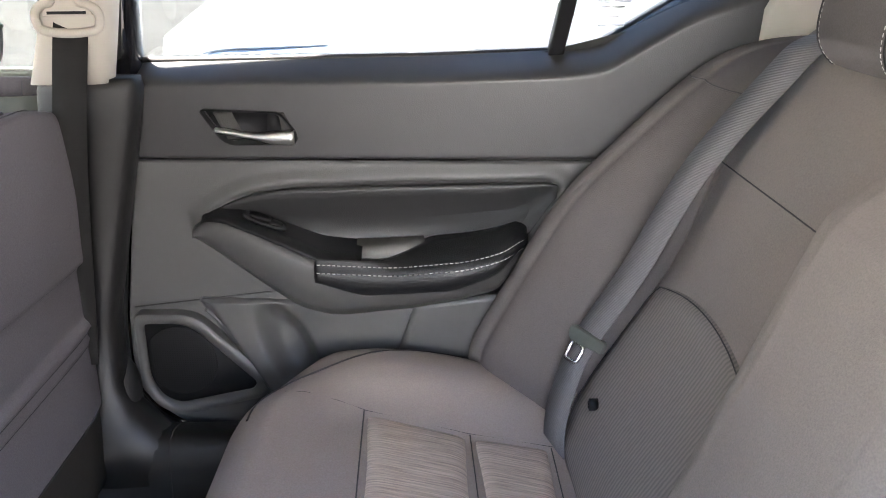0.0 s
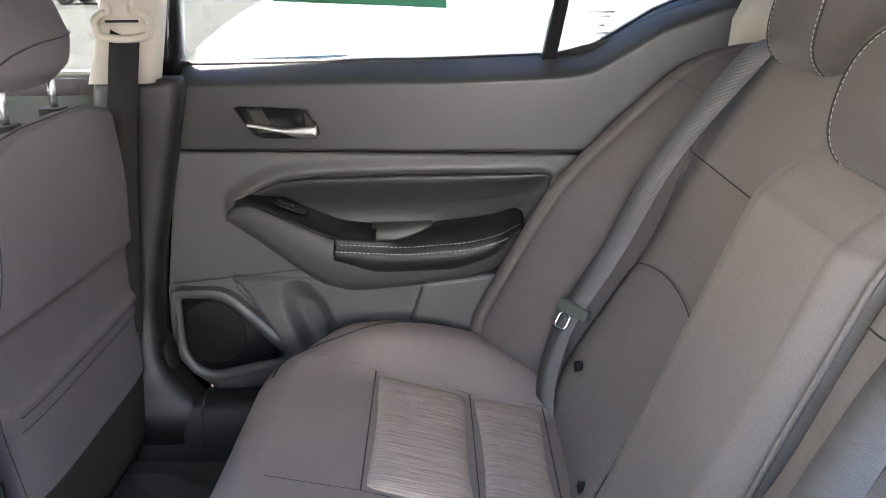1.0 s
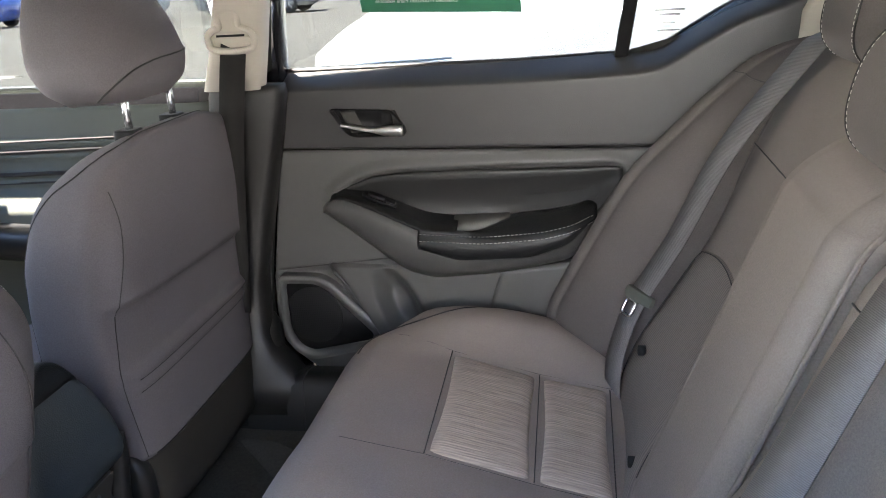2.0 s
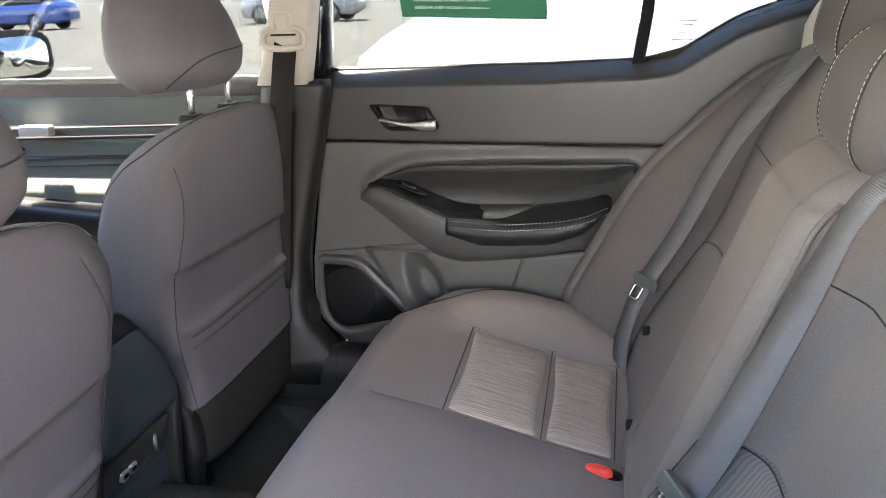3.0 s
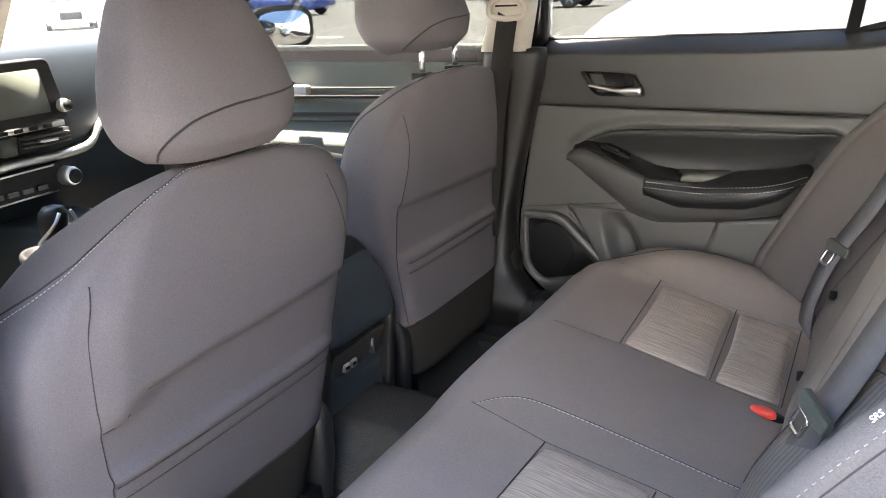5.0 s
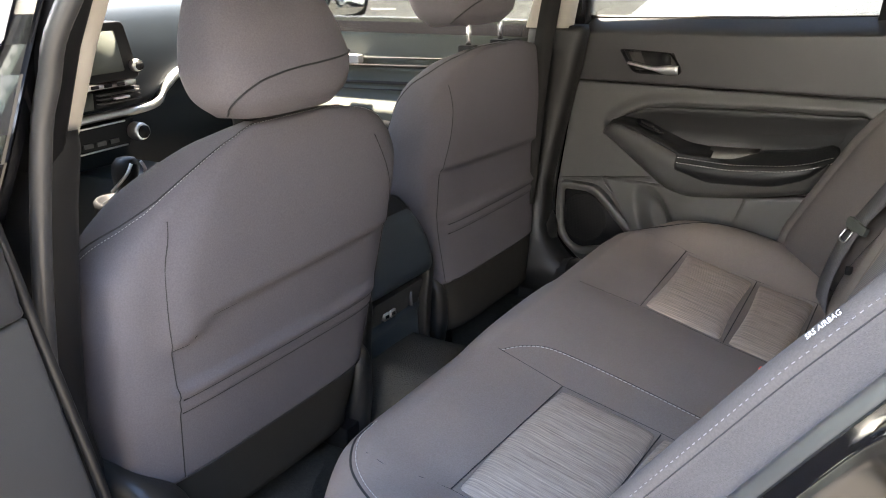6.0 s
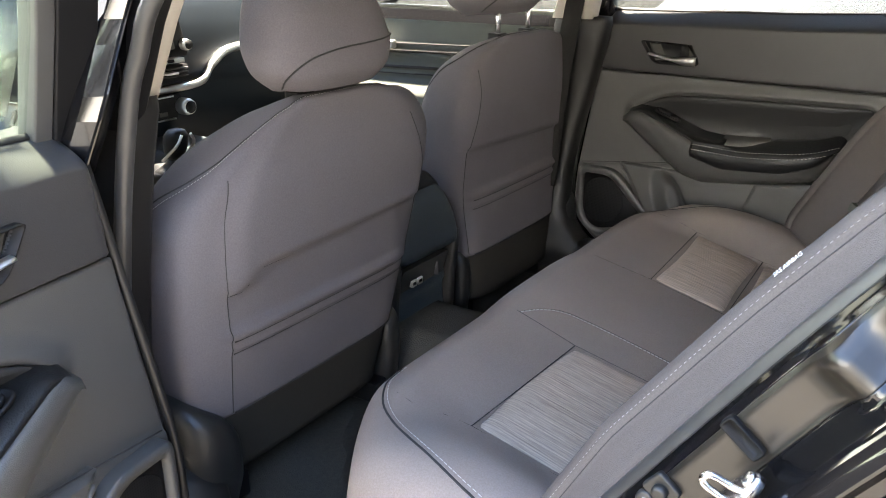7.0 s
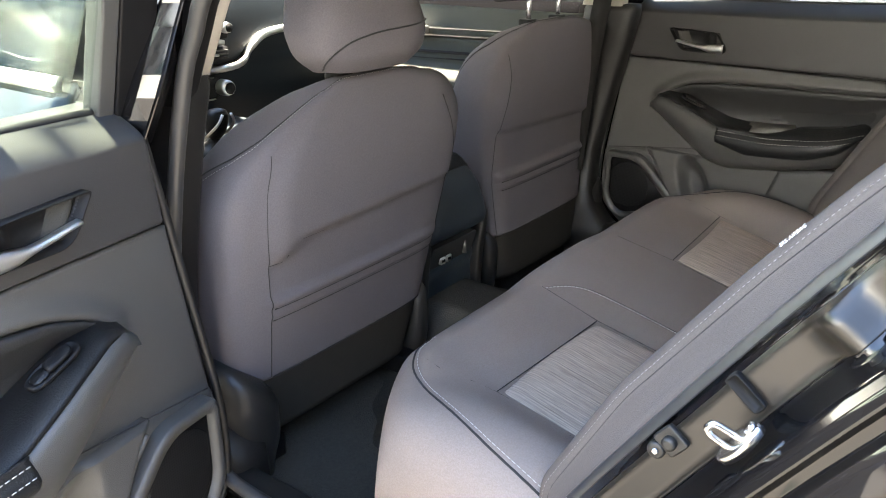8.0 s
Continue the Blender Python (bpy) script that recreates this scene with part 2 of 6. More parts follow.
GREEN = mat("sticker_green", (0.03, 0.16, 0.09), 0.5, vary=0.05)
CUP = mat("pull_cup_grey", (0.16, 0.155, 0.145), 0.5, vary=0.08)
WHITE = mat("paper_white", (0.75, 0.75, 0.74), 0.8, vary=0.03)


# ---------- mesh helpers ----------
def thing(name, at, label, category, group="", kind=""):
    ob = new(name)
    ob.empty_display_size = 0.05
    ob.location = at
    return tagged(ob, label, category, group, kind)


def base_of(ob):
    p = Vector(ob.location)
    while ob.parent:
        ob = ob.parent
        p = p + ob.location
    return p


def part(name, bm, material, parent=None, label="", smooth=True, bevel=0.0):
    me = bpy.data.meshes.new(name)
    bmesh.ops.recalc_face_normals(bm, faces=bm.faces[:])
    bm.to_mesh(me)
    bm.free()
    if smooth:
        for f in me.polygons:
            f.use_smooth = True
    me.materials.append(material)
    ob = new(name, me)
    if parent:
        ob.parent = parent
        ob.location = -base_of(parent)
    if label:
        ob["label"] = label
    if bevel:
        md = ob.modifiers.new("edge", "BEVEL")
        md.width, md.segments, md.limit_method = bevel, 2, "ANGLE"
        md.angle_limit = radians(40)
        ob.modifiers.new("normals", "WEIGHTED_NORMAL")
    return ob


def lerp(pts, v):
    """Piecewise smooth value from (v, value) knots."""
    if v <= pts[0][0]:
        return pts[0][1]
    for (a, p), (b, q) in zip(pts, pts[1:]):
        if v <= b:
            s = (v - a) / (b - a)
            return p + (q - p) * s
    return pts[-1][1]


def soft(pts, v, h=0.02):
    return (lerp(pts, v - h) + 2 * lerp(pts, v) + lerp(pts, v + h)) / 4


def sstep(a, b, v):
    s = max(0.0, min(1.0, (v - a) / (b - a)))
    return s * s * (3 - 2 * s)


def loft(rings, caps=True, closed=True):
    bm = bmesh.new()
    vs = [[bm.verts.new(p) for p in r] for r in rings]
    n = len(rings[0])
    for a, b in zip(vs, vs[1:]):
        for i in range(n if closed else n - 1):
            j = (i + 1) % n
            bm.faces.new((a[i], a[j], b[j], b[i]))
    if caps:
        bm.faces.new(vs[0][::-1])
        bm.faces.new(vs[-1])
    return bm


def sheet(f, us, vs, back=None):
    """A surface f(u, v) -> point; with back, a vector that gives it thickness and closed edges."""
    bm = bmesh.new()
    g = [[bm.verts.new(f(u, v)) for v in vs] for u in us]
    nu, nv = len(us), len(vs)
    for i in range(nu - 1):
        for j in range(nv - 1):
            bm.faces.new((g[i][j], g[i + 1][j], g[i + 1][j + 1], g[i][j + 1]))
    if back is not None:
        back = Vector(back)
        edge = [(i, 0) for i in range(nu)] + [(nu - 1, j) for j in range(1, nv)] + [(i, nv - 1) for i in range(nu - 2, -1, -1)] + [(0, j) for j in range(nv - 2, 0, -1)]
        e1 = [g[i][j] for i, j in edge]
        e2 = [bm.verts.new(v.co + back) for v in e1]
        for k in range(len(e1)):
            q = (k + 1) % len(e1)
            bm.faces.new((e1[k], e1[q], e2[q], e2[k]))
        bm.faces.new(e2)
    return bm


def lin(a, b, n):
    return [a + (b - a) * i / (n - 1) for i in range(n)]


def tube(pts, r, n=6, closed=False):
    """A round bar along points."""
    pts = [Vector(p) for p in pts]
    rings = []
    m = len(pts)
    for i, p in enumerate(pts):
        d = (pts[(i + 1) % m] if closed or i < m - 1 else p) - (pts[i - 1] if closed or i > 0 else p)
        d.normalize()
        a = d.cross(Vector((0.31, 0.17, 0.93)))
        a.normalize()
        b = d.cross(a)
        rad = r[i] if isinstance(r, (list, tuple)) else r
        rings.append([p + (a * math.cos(2 * math.pi * k / n) + b * math.sin(2 * math.pi * k / n)) * rad for k in range(n)])
    if closed:
        rings.append(rings[0])
    return loft(rings, caps=not closed)


def stitches(pts, r=0.0007, dash=0.006, gap=0.003, lift=(0, 0, 0)):
    """A row of short threads along a line."""
    pts = [Vector(p) + Vector(lift) for p in pts]
    bm = bmesh.new()
    run = [0.0]
    for a, b in zip(pts, pts[1:]):
        run.append(run[-1] + (b - a).length)

    def at(s):
        for k in range(len(pts) - 1):
            if s <= run[k + 1]:
                return pts[k].lerp(pts[k + 1], (s - run[k]) / max(1e-9, run[k + 1] - run[k]))
        return pts[-1]
    s = 0.0
    while s + dash < run[-1]:
        a, b = at(s), at(s + dash)
        d = (b - a).normalized()
        u = d.cross(Vector((0.3, 0.2, 0.9))).normalized()
        w = d.cross(u)
        v = [bm.verts.new(q + (u * math.cos(k * math.pi / 2) + w * math.sin(k * math.pi / 2)) * r) for q in (a, b) for k in range(4)]
        for k in range(4):
            bm.faces.new((v[k], v[(k + 1) % 4], v[4 + (k + 1) % 4], v[4 + k]))
        bm.faces.new(v[3::-1])
        bm.faces.new(v[4:])
        s += dash + gap
    return bm


def prism(poly, axis, a, b):
    """A straight block over a polygon; axis 'y': poly of (x, z), 'x': (y, z), 'z': (x, y)."""
    def P(p, h):
        return {"y": (p[0], h, p[1]), "x": (h, p[0], p[1]), "z": (p[0], p[1], h)}[axis]
    return loft([[P(p, a) for p in poly], [P(p, b) for p in poly]])


def box(lo, hi):
    return prism([(lo[0], lo[1]), (hi[0], lo[1]), (hi[0], hi[1]), (lo[0], hi[1])], "z", lo[2], hi[2])


def smooth_poly(pts, n=4, closed=True):
    """Rounded line through points (Catmull-Rom)."""
    out = []
    m = len(pts)
    last = m if closed else m - 1
    for i in range(last):
        if closed:
            p = [Vector(pts[(i + k) % m]) for k in (-1, 0, 1, 2)]
        else:
            p = [Vector(pts[max(0, min(m - 1, i + k))]) for k in (-1, 0, 1, 2)]
        for k in range(n):
            s = k / n
            out.append(0.5 * (2 * p[1] + (p[2] - p[0]) * s + (2 * p[0] - 5 * p[1] + 4 * p[2] - p[3]) * s * s + (3 * p[1] - p[0] - 3 * p[2] + p[3]) * s ** 3))
    if not closed:
        out.append(Vector(pts[-1]))
    return out


def rounded(poly, r, n=4):
    """Polygon (2D) with rounded corners."""
    out = []
    m = len(poly)
    for i in range(m):
        p, a, b = Vector(poly[i]), Vector(poly[i - 1]), Vector(poly[(i + 1) % m])
        rr = r[i] if isinstance(r, (list, tuple)) else r
        da, db = (a - p), (b - p)
        k = min(rr, da.length * 0.45, db.length * 0.45)
        s, e = p + da.normalized() * k, p + db.normalized() * k
        for j in range(n + 1):
            q = j / n
            out.append((1 - q) ** 2 * s + 2 * q * (1 - q) * p + q * q * e)
    return out


def band(bm_list):
    """Join several bmeshes into one."""
    out = bmesh.new()
    for b in bm_list:
        me = bpy.data.meshes.new("tmp")
        b.to_mesh(me)
        b.free()
        out.from_mesh(me)
        bpy.data.meshes.remove(me)
    return out


# ---------- ground and car shell ----------
part("ground", sheet(lambda u, v: (u, v, 0), [-900, -60, -20, -6, 0, 6, 20, 60, 900], [-900, -60, -20, -6, 0, 6, 20, 60, 900]), ASPHALT, smooth=False)
tagged(bpy.data.objects["ground"], "bright sunlit asphalt of a parking lot", "ground", kind="structure")


def structure(name, bm, material, label, category, smooth=True, bevel=0.0):
    return tagged(part(name, bm, material, None, "", smooth, bevel), label, category, kind="structure")


def floor_z(x, y):
    tunnel = 0.112 * (1 - sstep(0.08, 0.13, abs(y - 0.02)))
    rise = 0.05 * sstep(-0.35, -0.2, x)
    return 0.285 + tunnel + rise + 0.003 * noise.noise((x * 14, y * 14, 0))


structure("floor", sheet(lambda u, v: (u, v, floor_z(u, v)), lin(-1.75, 0.1, 60), lin(-0.68, 0.68, 60), (0, 0, -0.03)), CARPET, "dark grey looped carpet on the car floor", "carpet")


def sill(s):
    """Plastic scuff trim along the door sill and its outer painted sill."""
    prof = [(0.612, 0.285), (0.618, 0.34), (0.626, 0.382), (0.64, 0.396), (0.66, 0.40), (0.70, 0.392), (0.725, 0.372), (0.725, 0.26), (0.612, 0.26)]
    if s < 0:
        prof = [(0.635, 0.285), (0.655, 0.345), (0.67, 0.362), (0.70, 0.362), (0.725, 0.35), (0.725, 0.26), (0.635, 0.26)]
    structure("sill_trim", loft([[(x, s * p[0], p[1]) for p in prof] for x in lin(-1.7, 0.2, 30)]), PILLAR_DK, "dark grey plastic sill trim beside the carpet", "sill trim", bevel=0.004)
    prof = [(0.728, 0.345), (0.79, 0.335), (0.83, 0.29), (0.84, 0.2), (0.74, 0.16), (0.728, 0.2)]
    structure("body_sill", loft([[(x, s * p[0], p[1]) for p in prof] for x in lin(-1.75, 0.25, 20)]), PAINT, "black glossy painted body sill", "body panel", bevel=0.006)


sill(1)
sill(-1)
structure("sill_joint", tube([(-0.437, 0.6105, 0.29), (-0.437, 0.6165, 0.34), (-0.437, 0.6245, 0.383), (-0.437, 0.639, 0.3975), (-0.437, 0.66, 0.4015), (-0.437, 0.70, 0.393)], 0.0016), SEAM, "dark joint between two sill trims", "joint")

# roof, headliner and the pillars that carry it
# carried further forward, out of view, to keep sun off the front seats
structure("roof", sheet(lambda u, v: (u, v, 1.40 - 0.10 * (v / 0.66) ** 4 - 0.02 * u ** 4), lin(-1.3, 0.95, 24), lin(-0.66, 0.66, 24), (0, 0, 0.04)), PAINT, "black painted car roof", "roof")
structure("headliner", sheet(lambda u, v: (u, v, 1.385 - 0.10 * (v / 0.66) ** 4 - 0.02 * u ** 4), lin(-1.28, 0.93, 24), lin(-0.64, 0.64, 24), (0, 0, 0.01)), HEADLINER, "pale beige cloth headliner", "headliner")


def pillar(name, knots, material, label, cat="pillar trim"):
    """A post of rounded section: knots of (x, y, z, half length along x, half depth along y)."""
    rings = []
    for x, y, z, a, b in knots:
        rings.append([(x + a * math.copysign(abs(math.cos(t)) ** 0.5, math.cos(t)), y + b * math.copysign(abs(math.sin(t)) ** 0.5, math.sin(t)), z) for t in lin(0, 2 * math.pi * 23 / 24, 24)])
    return structure(name, loft(rings), material, label, cat)


pillar("pillar_upper_trim", [(-0.515, -0.688, 0.965, 0.064, 0.015), (-0.463, -0.677, 1.08, 0.064, 0.015), (-0.408, -0.655, 1.2, 0.064, 0.015), (-0.338, -0.615, 1.36, 0.06, 0.015)], BEIGE, "pale beige plastic upper pillar trim")
pillar("pillar_flange_trim", [(-0.507, -0.722, 0.955, 0.071, 0.022), (-0.455, -0.712, 1.08, 0.069, 0.024), (-0.40, -0.692, 1.2, 0.069, 0.026), (-0.33, -0.65, 1.36, 0.066, 0.026)], PLASTIC_DK, "black plastic flange beside the pillar trim")
# painted post of the open doorway: a flat outer strip, a stepped edge and a deep channel behind the seal
POST_EDGE = [(0.3, -0.50, -0.79), (0.45, -0.51, -0.80), (0.59, -0.512, -0.808), (0.73, -0.49, -0.81), (0.87, -0.455, -0.81), (0.93, -0.422, -0.805), (0.965, -0.406, -0.798), (1.003, -0.398, -0.785), (1.05, -0.396, -0.766), (1.1, -0.389, -0.747), (1.2, -0.355, -0.72), (1.36, -0.28, -0.68)]
POST_SECTION = [(-0.10, -0.006), (-0.032, -0.0155), (-0.0185, -0.0128), (0.0, 0.0), (0.001, 0.003), (-0.005, 0.005), (-0.003, 0.0085), (-0.009, 0.011), (-0.016, 0.02), (-0.020, 0.034), (-0.05, 0.05), (-0.11, 0.05)]
structure("pillar_body", loft([[(x + a, y + b, z) for a, b in POST_SECTION] for x, y, z in [(soft([(q[0], q[1]) for q in POST_EDGE], z), soft([(q[0], q[2]) for q in POST_EDGE], z), z) for z in lin(0.3, 1.36, 40)]]), PAINT, "black glossy painted door pillar", "body pillar", False)
pillar("pillar_upper_trim", [(-0.523, 0.69, 0.985, 0.058, 0.03), (-0.492, 0.672, 1.08, 0.052, 0.03), (-0.456, 0.64, 1.2, 0.048, 0.03), (-0.414, 0.60, 1.36, 0.046, 0.03)], BEIGE, "pale beige plastic upper pillar trim")
pillar("pillar_body", [(-0.55, 0.80, 0.3, 0.09, 0.05), (-0.55, 0.815, 0.8, 0.085, 0.045), (-0.52, 0.78, 1.0, 0.07, 0.03), (-0.44, 0.66, 1.36, 0.06, 0.03)], PAINT, "black glossy painted door pillar", "body pillar")
for s in (1, -1):
    pillar("pillar_lower_trim", [(-0.60, s * 0.665, 0.32, 0.165, 0.055), (-0.60, s * 0.667, 0.385, 0.16, 0.05), (-0.60, s * 0.675, 0.41, 0.135, 0.046), (-0.60, s * 0.685, 0.44, 0.10, 0.044), (-0.60, s * 0.697, 0.48, 0.08, 0.042), (-0.59, s * 0.71, 0.60, 0.072, 0.038), (-0.555, s * 0.715, 0.75, 0.072, 0.036), (-0.52, s * 0.715, 0.90, 0.073, 0.036), (-0.506, s * 0.708, 0.972, 0.076, 0.034), (-0.503, s * 0.705, 0.99, 0.072, 0.03)], PILLAR_DK, "black plastic lower pillar trim")
    pillar("pillar_front", [(-1.75, s * 0.74, 0.9, 0.08, 0.04), (-1.42, s * 0.69, 1.2, 0.06, 0.04), (-1.2, s * 0.62, 1.34, 0.06, 0.04)], BEIGE, "pale beige windscreen pillar trim")
    pillar("pillar_rear_trim", [(0.62, s * 0.70, 0.95, 0.14, 0.03), (0.66, s * 0.68, 1.08, 0.17, 0.03), (0.74, s * 0.62, 1.25, 0.16, 0.03), (0.8, s * 0.58, 1.36, 0.15, 0.03)], BEIGE, "pale beige rear pillar trim")
# unseen rails widened outwards to keep sun off the far sill and armrest
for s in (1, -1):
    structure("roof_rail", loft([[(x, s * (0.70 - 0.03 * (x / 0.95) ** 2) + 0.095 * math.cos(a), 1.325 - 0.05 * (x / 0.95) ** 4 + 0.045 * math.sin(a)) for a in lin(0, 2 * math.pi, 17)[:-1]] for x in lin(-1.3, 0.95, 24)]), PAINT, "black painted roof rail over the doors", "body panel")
structure("parcel_shelf", box((0.52, -0.66, 0.93), (1.5, 0.66, 0.95)), PLASTIC, "dark grey cloth-covered parcel shelf", "shelf")
structure("rear_bulkhead", box((0.50, -0.68, 0.25), (0.53, 0.68, 0.94)), CARPET, "dark panel behind the rear seat", "panel")
structure("firewall", box((-1.85, -0.72, 0.25), (-1.8, 0.72, 0.9)), PLASTIC_DK, "dark bulkhead behind the dashboard", "panel")


# ---------- rear doors ----------
def door_dy(x):
    return -0.066 * (x + 0.47)


def door_front(z):
    return soft([(0.36, -0.40), (0.385, -0.452), (0.435, -0.507), (0.50, -0.517), (0.60, -0.512), (0.82, -0.478), (1.0, -0.453)], z, 0.01)


def door_top(x):
    return soft([(-0.5, 1.004), (0.0, 1.009), (0.22, 1.017), (0.27, 1.024), (0.39, 1.096), (0.55, 1.15)], x, 0.015)


def rear_door():
    door = thing("rear_door", (-0.476, 0.882, 0.36), "dark grey car rear door with padded trim, beside the bench seat", "car door")

    bez = rounded([(-0.352, 0.936), (-0.224, 0.931), (-0.201, 0.897), (-0.202, 0.881), (-0.315, 0.880)], [0.008, 0.012, 0.012, 0.008, 0.02], 4)

    def inside(poly, x, z):
        d, c = 9.0, False
        for i in range(len(poly)):
            a, b = poly[i - 1], poly[i]
            if (a[1] > z) != (b[1] > z) and x < (b[0] - a[0]) * (z - a[1]) / (b[1] - a[1]) + a[0]:
                c = not c
            ab = (b[0] - a[0], b[1] - a[1])
            l2 = ab[0] ** 2 + ab[1] ** 2 or 1e-9
            s = max(0, min(1, ((x - a[0]) * ab[0] + (z - a[1]) * ab[1]) / l2))
            d = min(d, math.hypot(x - a[0] - s * ab[0], z - a[1] - s * ab[1]))
        return d if c else -d

    # upper vinyl panel: rolls over at the sill
    def upper(u, v):
        zt = door_top(u)
        z = 0.853 + (zt - 0.853) * v
        k = v
        y = 0.735 + 0.006 * (1 - k) + 0.062 * max(0, 1 - (zt - z) / 0.036) ** 1.5
        edge = max(0, 0.012 - (u - door_front(z)))
        y += 0.012 - math.sqrt(max(0, 0.012 ** 2 - edge ** 2)) if edge > 0 else 0
        drop = max(0, 0.04 - v) / 0.04
        if -0.36 < u < -0.19:
            y += 0.03 * sstep(0.003, 0.007, inside(bez, u, z))
        return (max(u, door_front(z)), y + door_dy(u) + 0.01 * drop ** 2, z)
    part("upper_panel", sheet(upper, lin(-0.52, -0.36, 24) + lin(-0.357, -0.19, 70) + lin(-0.18, 0.56, 60), lin(0, 1, 64), (0, 0.05, 0)), VINYL, door)

    # middle and lower panel with the long recess above the armrest
    rec = [(-0.373, 0.751), (-0.33, 0.785), (-0.278, 0.806), (-0.214, 0.815), (-0.05, 0.821), (0.195, 0.827), (0.217, 0.812), (0.151, 0.70), (0.0, 0.66), (-0.2, 0.66)]
    rec_f = rounded(rec, [0.02, 0.05, 0.05, 0.05, 0.05, 0.02, 0.02, 0.02, 0.02, 0.02], 3)

    def main(u, v):
        zb = 0.372
        z = zb + (0.85 - zb) * v
        y = 0.748 - 0.012 * (1 - v)
        d = inside(rec_f, u, z)
        y -= 0.010 * sstep(-0.03, 0.0, d) * (1 - sstep(0.0, 0.008, d))
        y += 0.024 * sstep(0.0, 0.05, d)
        # lower storage pocket
        split = 0.596 + 0.033 * (u + 0.504) / 0.25
        if z < split:
            y -= 0.006 * sstep(0, 0.01, split - z)
        # room for the hollow of the storage bin
        y += 0.06 * sstep(0.605, 0.59, z) * sstep(1.25, 1.0, math.hypot(((u + 0.237) + 0.35 * (z - 0.538)) / 0.05, (z - 0.528) / 0.105))
        x = max(u, door_front(z))
        return (x, y + door_dy(u), z)
    part("main_panel", sheet(main, lin(-0.53, 0.5, 150), lin(0, 1, 90), (0, 0.02, 0)), PLASTIC, door)

    part("panel_joint", tube([(x, 0.7375 + door_dy(x) - 0.012 * (0.85 - z) / 0.478, z) for x, z in [(q, 0.598 + 0.132 * (q + 0.504)) for q in lin(-0.50, -0.22, 12)]], 0.0013), SEAM, door)
    # recess insert, softer and darker
    def insert(u, v):
        top = soft([(-0.36, 0.755), (-0.33, 0.778), (-0.278, 0.798), (-0.214, 0.806), (-0.05, 0.812), (0.195, 0.817), (0.215, 0.812)], u, 0.006)
        bot = soft([(-0.36, 0.74), (-0.2, 0.665), (0.0, 0.665), (0.14, 0.70), (0.207, 0.80)], u, 0.006)
        z = bot + (top - bot) * v
        y = 0.744 + 0.018 * math.sin(math.pi * min(1, v * 1.1)) * sstep(-0.36, -0.28, u) * sstep(0.21, 0.15, u) - 0.008
        return (u, y + door_dy(u), z)
    part("trim_insert", sheet(insert, lin(-0.355, 0.206, 60), lin(0, 1, 24), (0, 0.015, 0)), INSERT, door)

    # armrest: a long bar that is high at its tip, dips and swells to the rear
    rings = []
    for x in lin(-0.383, 0.158, 64):
        top = soft([(-0.385, 0.733), (-0.37, 0.752), (-0.335, 0.762), (-0.26, 0.738), (-0.17, 0.704), (-0.05, 0.697), (0.08, 0.710), (0.16, 0.73)], x, 0.012)
        bot = soft([(-0.385, 0.725), (-0.37, 0.712), (-0.285, 0.66), (-0.205, 0.612), (-0.149, 0.603), (-0.026, 0.617), (0.114, 0.645), (0.16, 0.70)], x, 0.012)
        out = soft([(-0.385, 0.012), (-0.36, 0.03), (-0.25, 0.058), (-0.15, 0.072), (0.05, 0.07), (0.12, 0.055), (0.16, 0.012)], x, 0.012)
        yb = 0.752 + door_dy(x)
        yo = 0.733 + door_dy(x) - out
        h = top - bot
        rings.append([(x, yb, top + 0.004), (x, yo + 0.02, top + 0.003), (x, yo + 0.006, top), (x, yo, top - 0.012), (x, yo + 0.002, top - 0.45 * h), (x, yo + 0.012, bot + 0.25 * h), (x, yo + 0.03, bot + 0.004), (x, yb, bot)])
    part("armrest", loft(rings), PLASTIC, door)
    # padded elbow rest
    rings = []
    for x in lin(-0.176, 0.160, 50):
        e = min(1, (x + 0.178) / 0.02, (0.164 - x) / 0.05)
        top = soft([(-0.176, 0.703), (-0.05, 0.699), (0.08, 0.712), (0.16, 0.731)], x) + 0.004
        low = soft([(-0.176, 0.672), (-0.10, 0.650), (0.038, 0.66), (0.11, 0.683), (0.16, 0.722)], x, 0.012)
        yo = 0.733 + door_dy(x) - soft([(-0.176, 0.078), (0.05, 0.078), (0.12, 0.062), (0.16, 0.015)], x, 0.012)
        back = yo + 0.085 * sstep(-0.10, 0.02, x) + 0.02
        swell = 0.012 * sstep(-0.06, 0.02, x)
        rings.append([(x, back, top - 0.005), (x, back - 0.004, top + 0.004 + swell), (x, (back + yo) / 2, top + 0.008 + swell), (x, yo + 0.012, top + 0.002), (x, yo + 0.002, top - 0.008), (x, yo - 0.003, (top + low) / 2), (x, yo + 0.003, low + 0.006), (x, yo + 0.016, low), (x, yo + 0.04, low + 0.01)])
    elbow = part("elbow_pad", loft(rings), LEATHER, door, "black stitched leatherette elbow pad")
    for dz, dy in ((0.0, 0.006), (-0.011, -0.001)):
        line = [(x, 0.733 + door_dy(x) - soft([(-0.176, 0.078), (0.05, 0.078), (0.12, 0.062), (0.16, 0.015)], x, 0.012) + dy - 0.0, soft([(-0.176, 0.703), (-0.05, 0.699), (0.08, 0.712), (0.16, 0.731)], x) + 0.003 + dz) for x in lin(-0.172, 0.154, 40)]
        part("stitching", stitches(line, 0.0007, 0.005, 0.003), STITCH, elbow)
    # switch pad on the top of the armrest
    top_of = [(-0.365, 0.752), (-0.335, 0.766), (-0.26, 0.744), (-0.17, 0.710), (-0.10, 0.704)]
    rings = []
    for x in lin(-0.366, -0.105, 24):
        z = soft(top_of, x, 0.012)
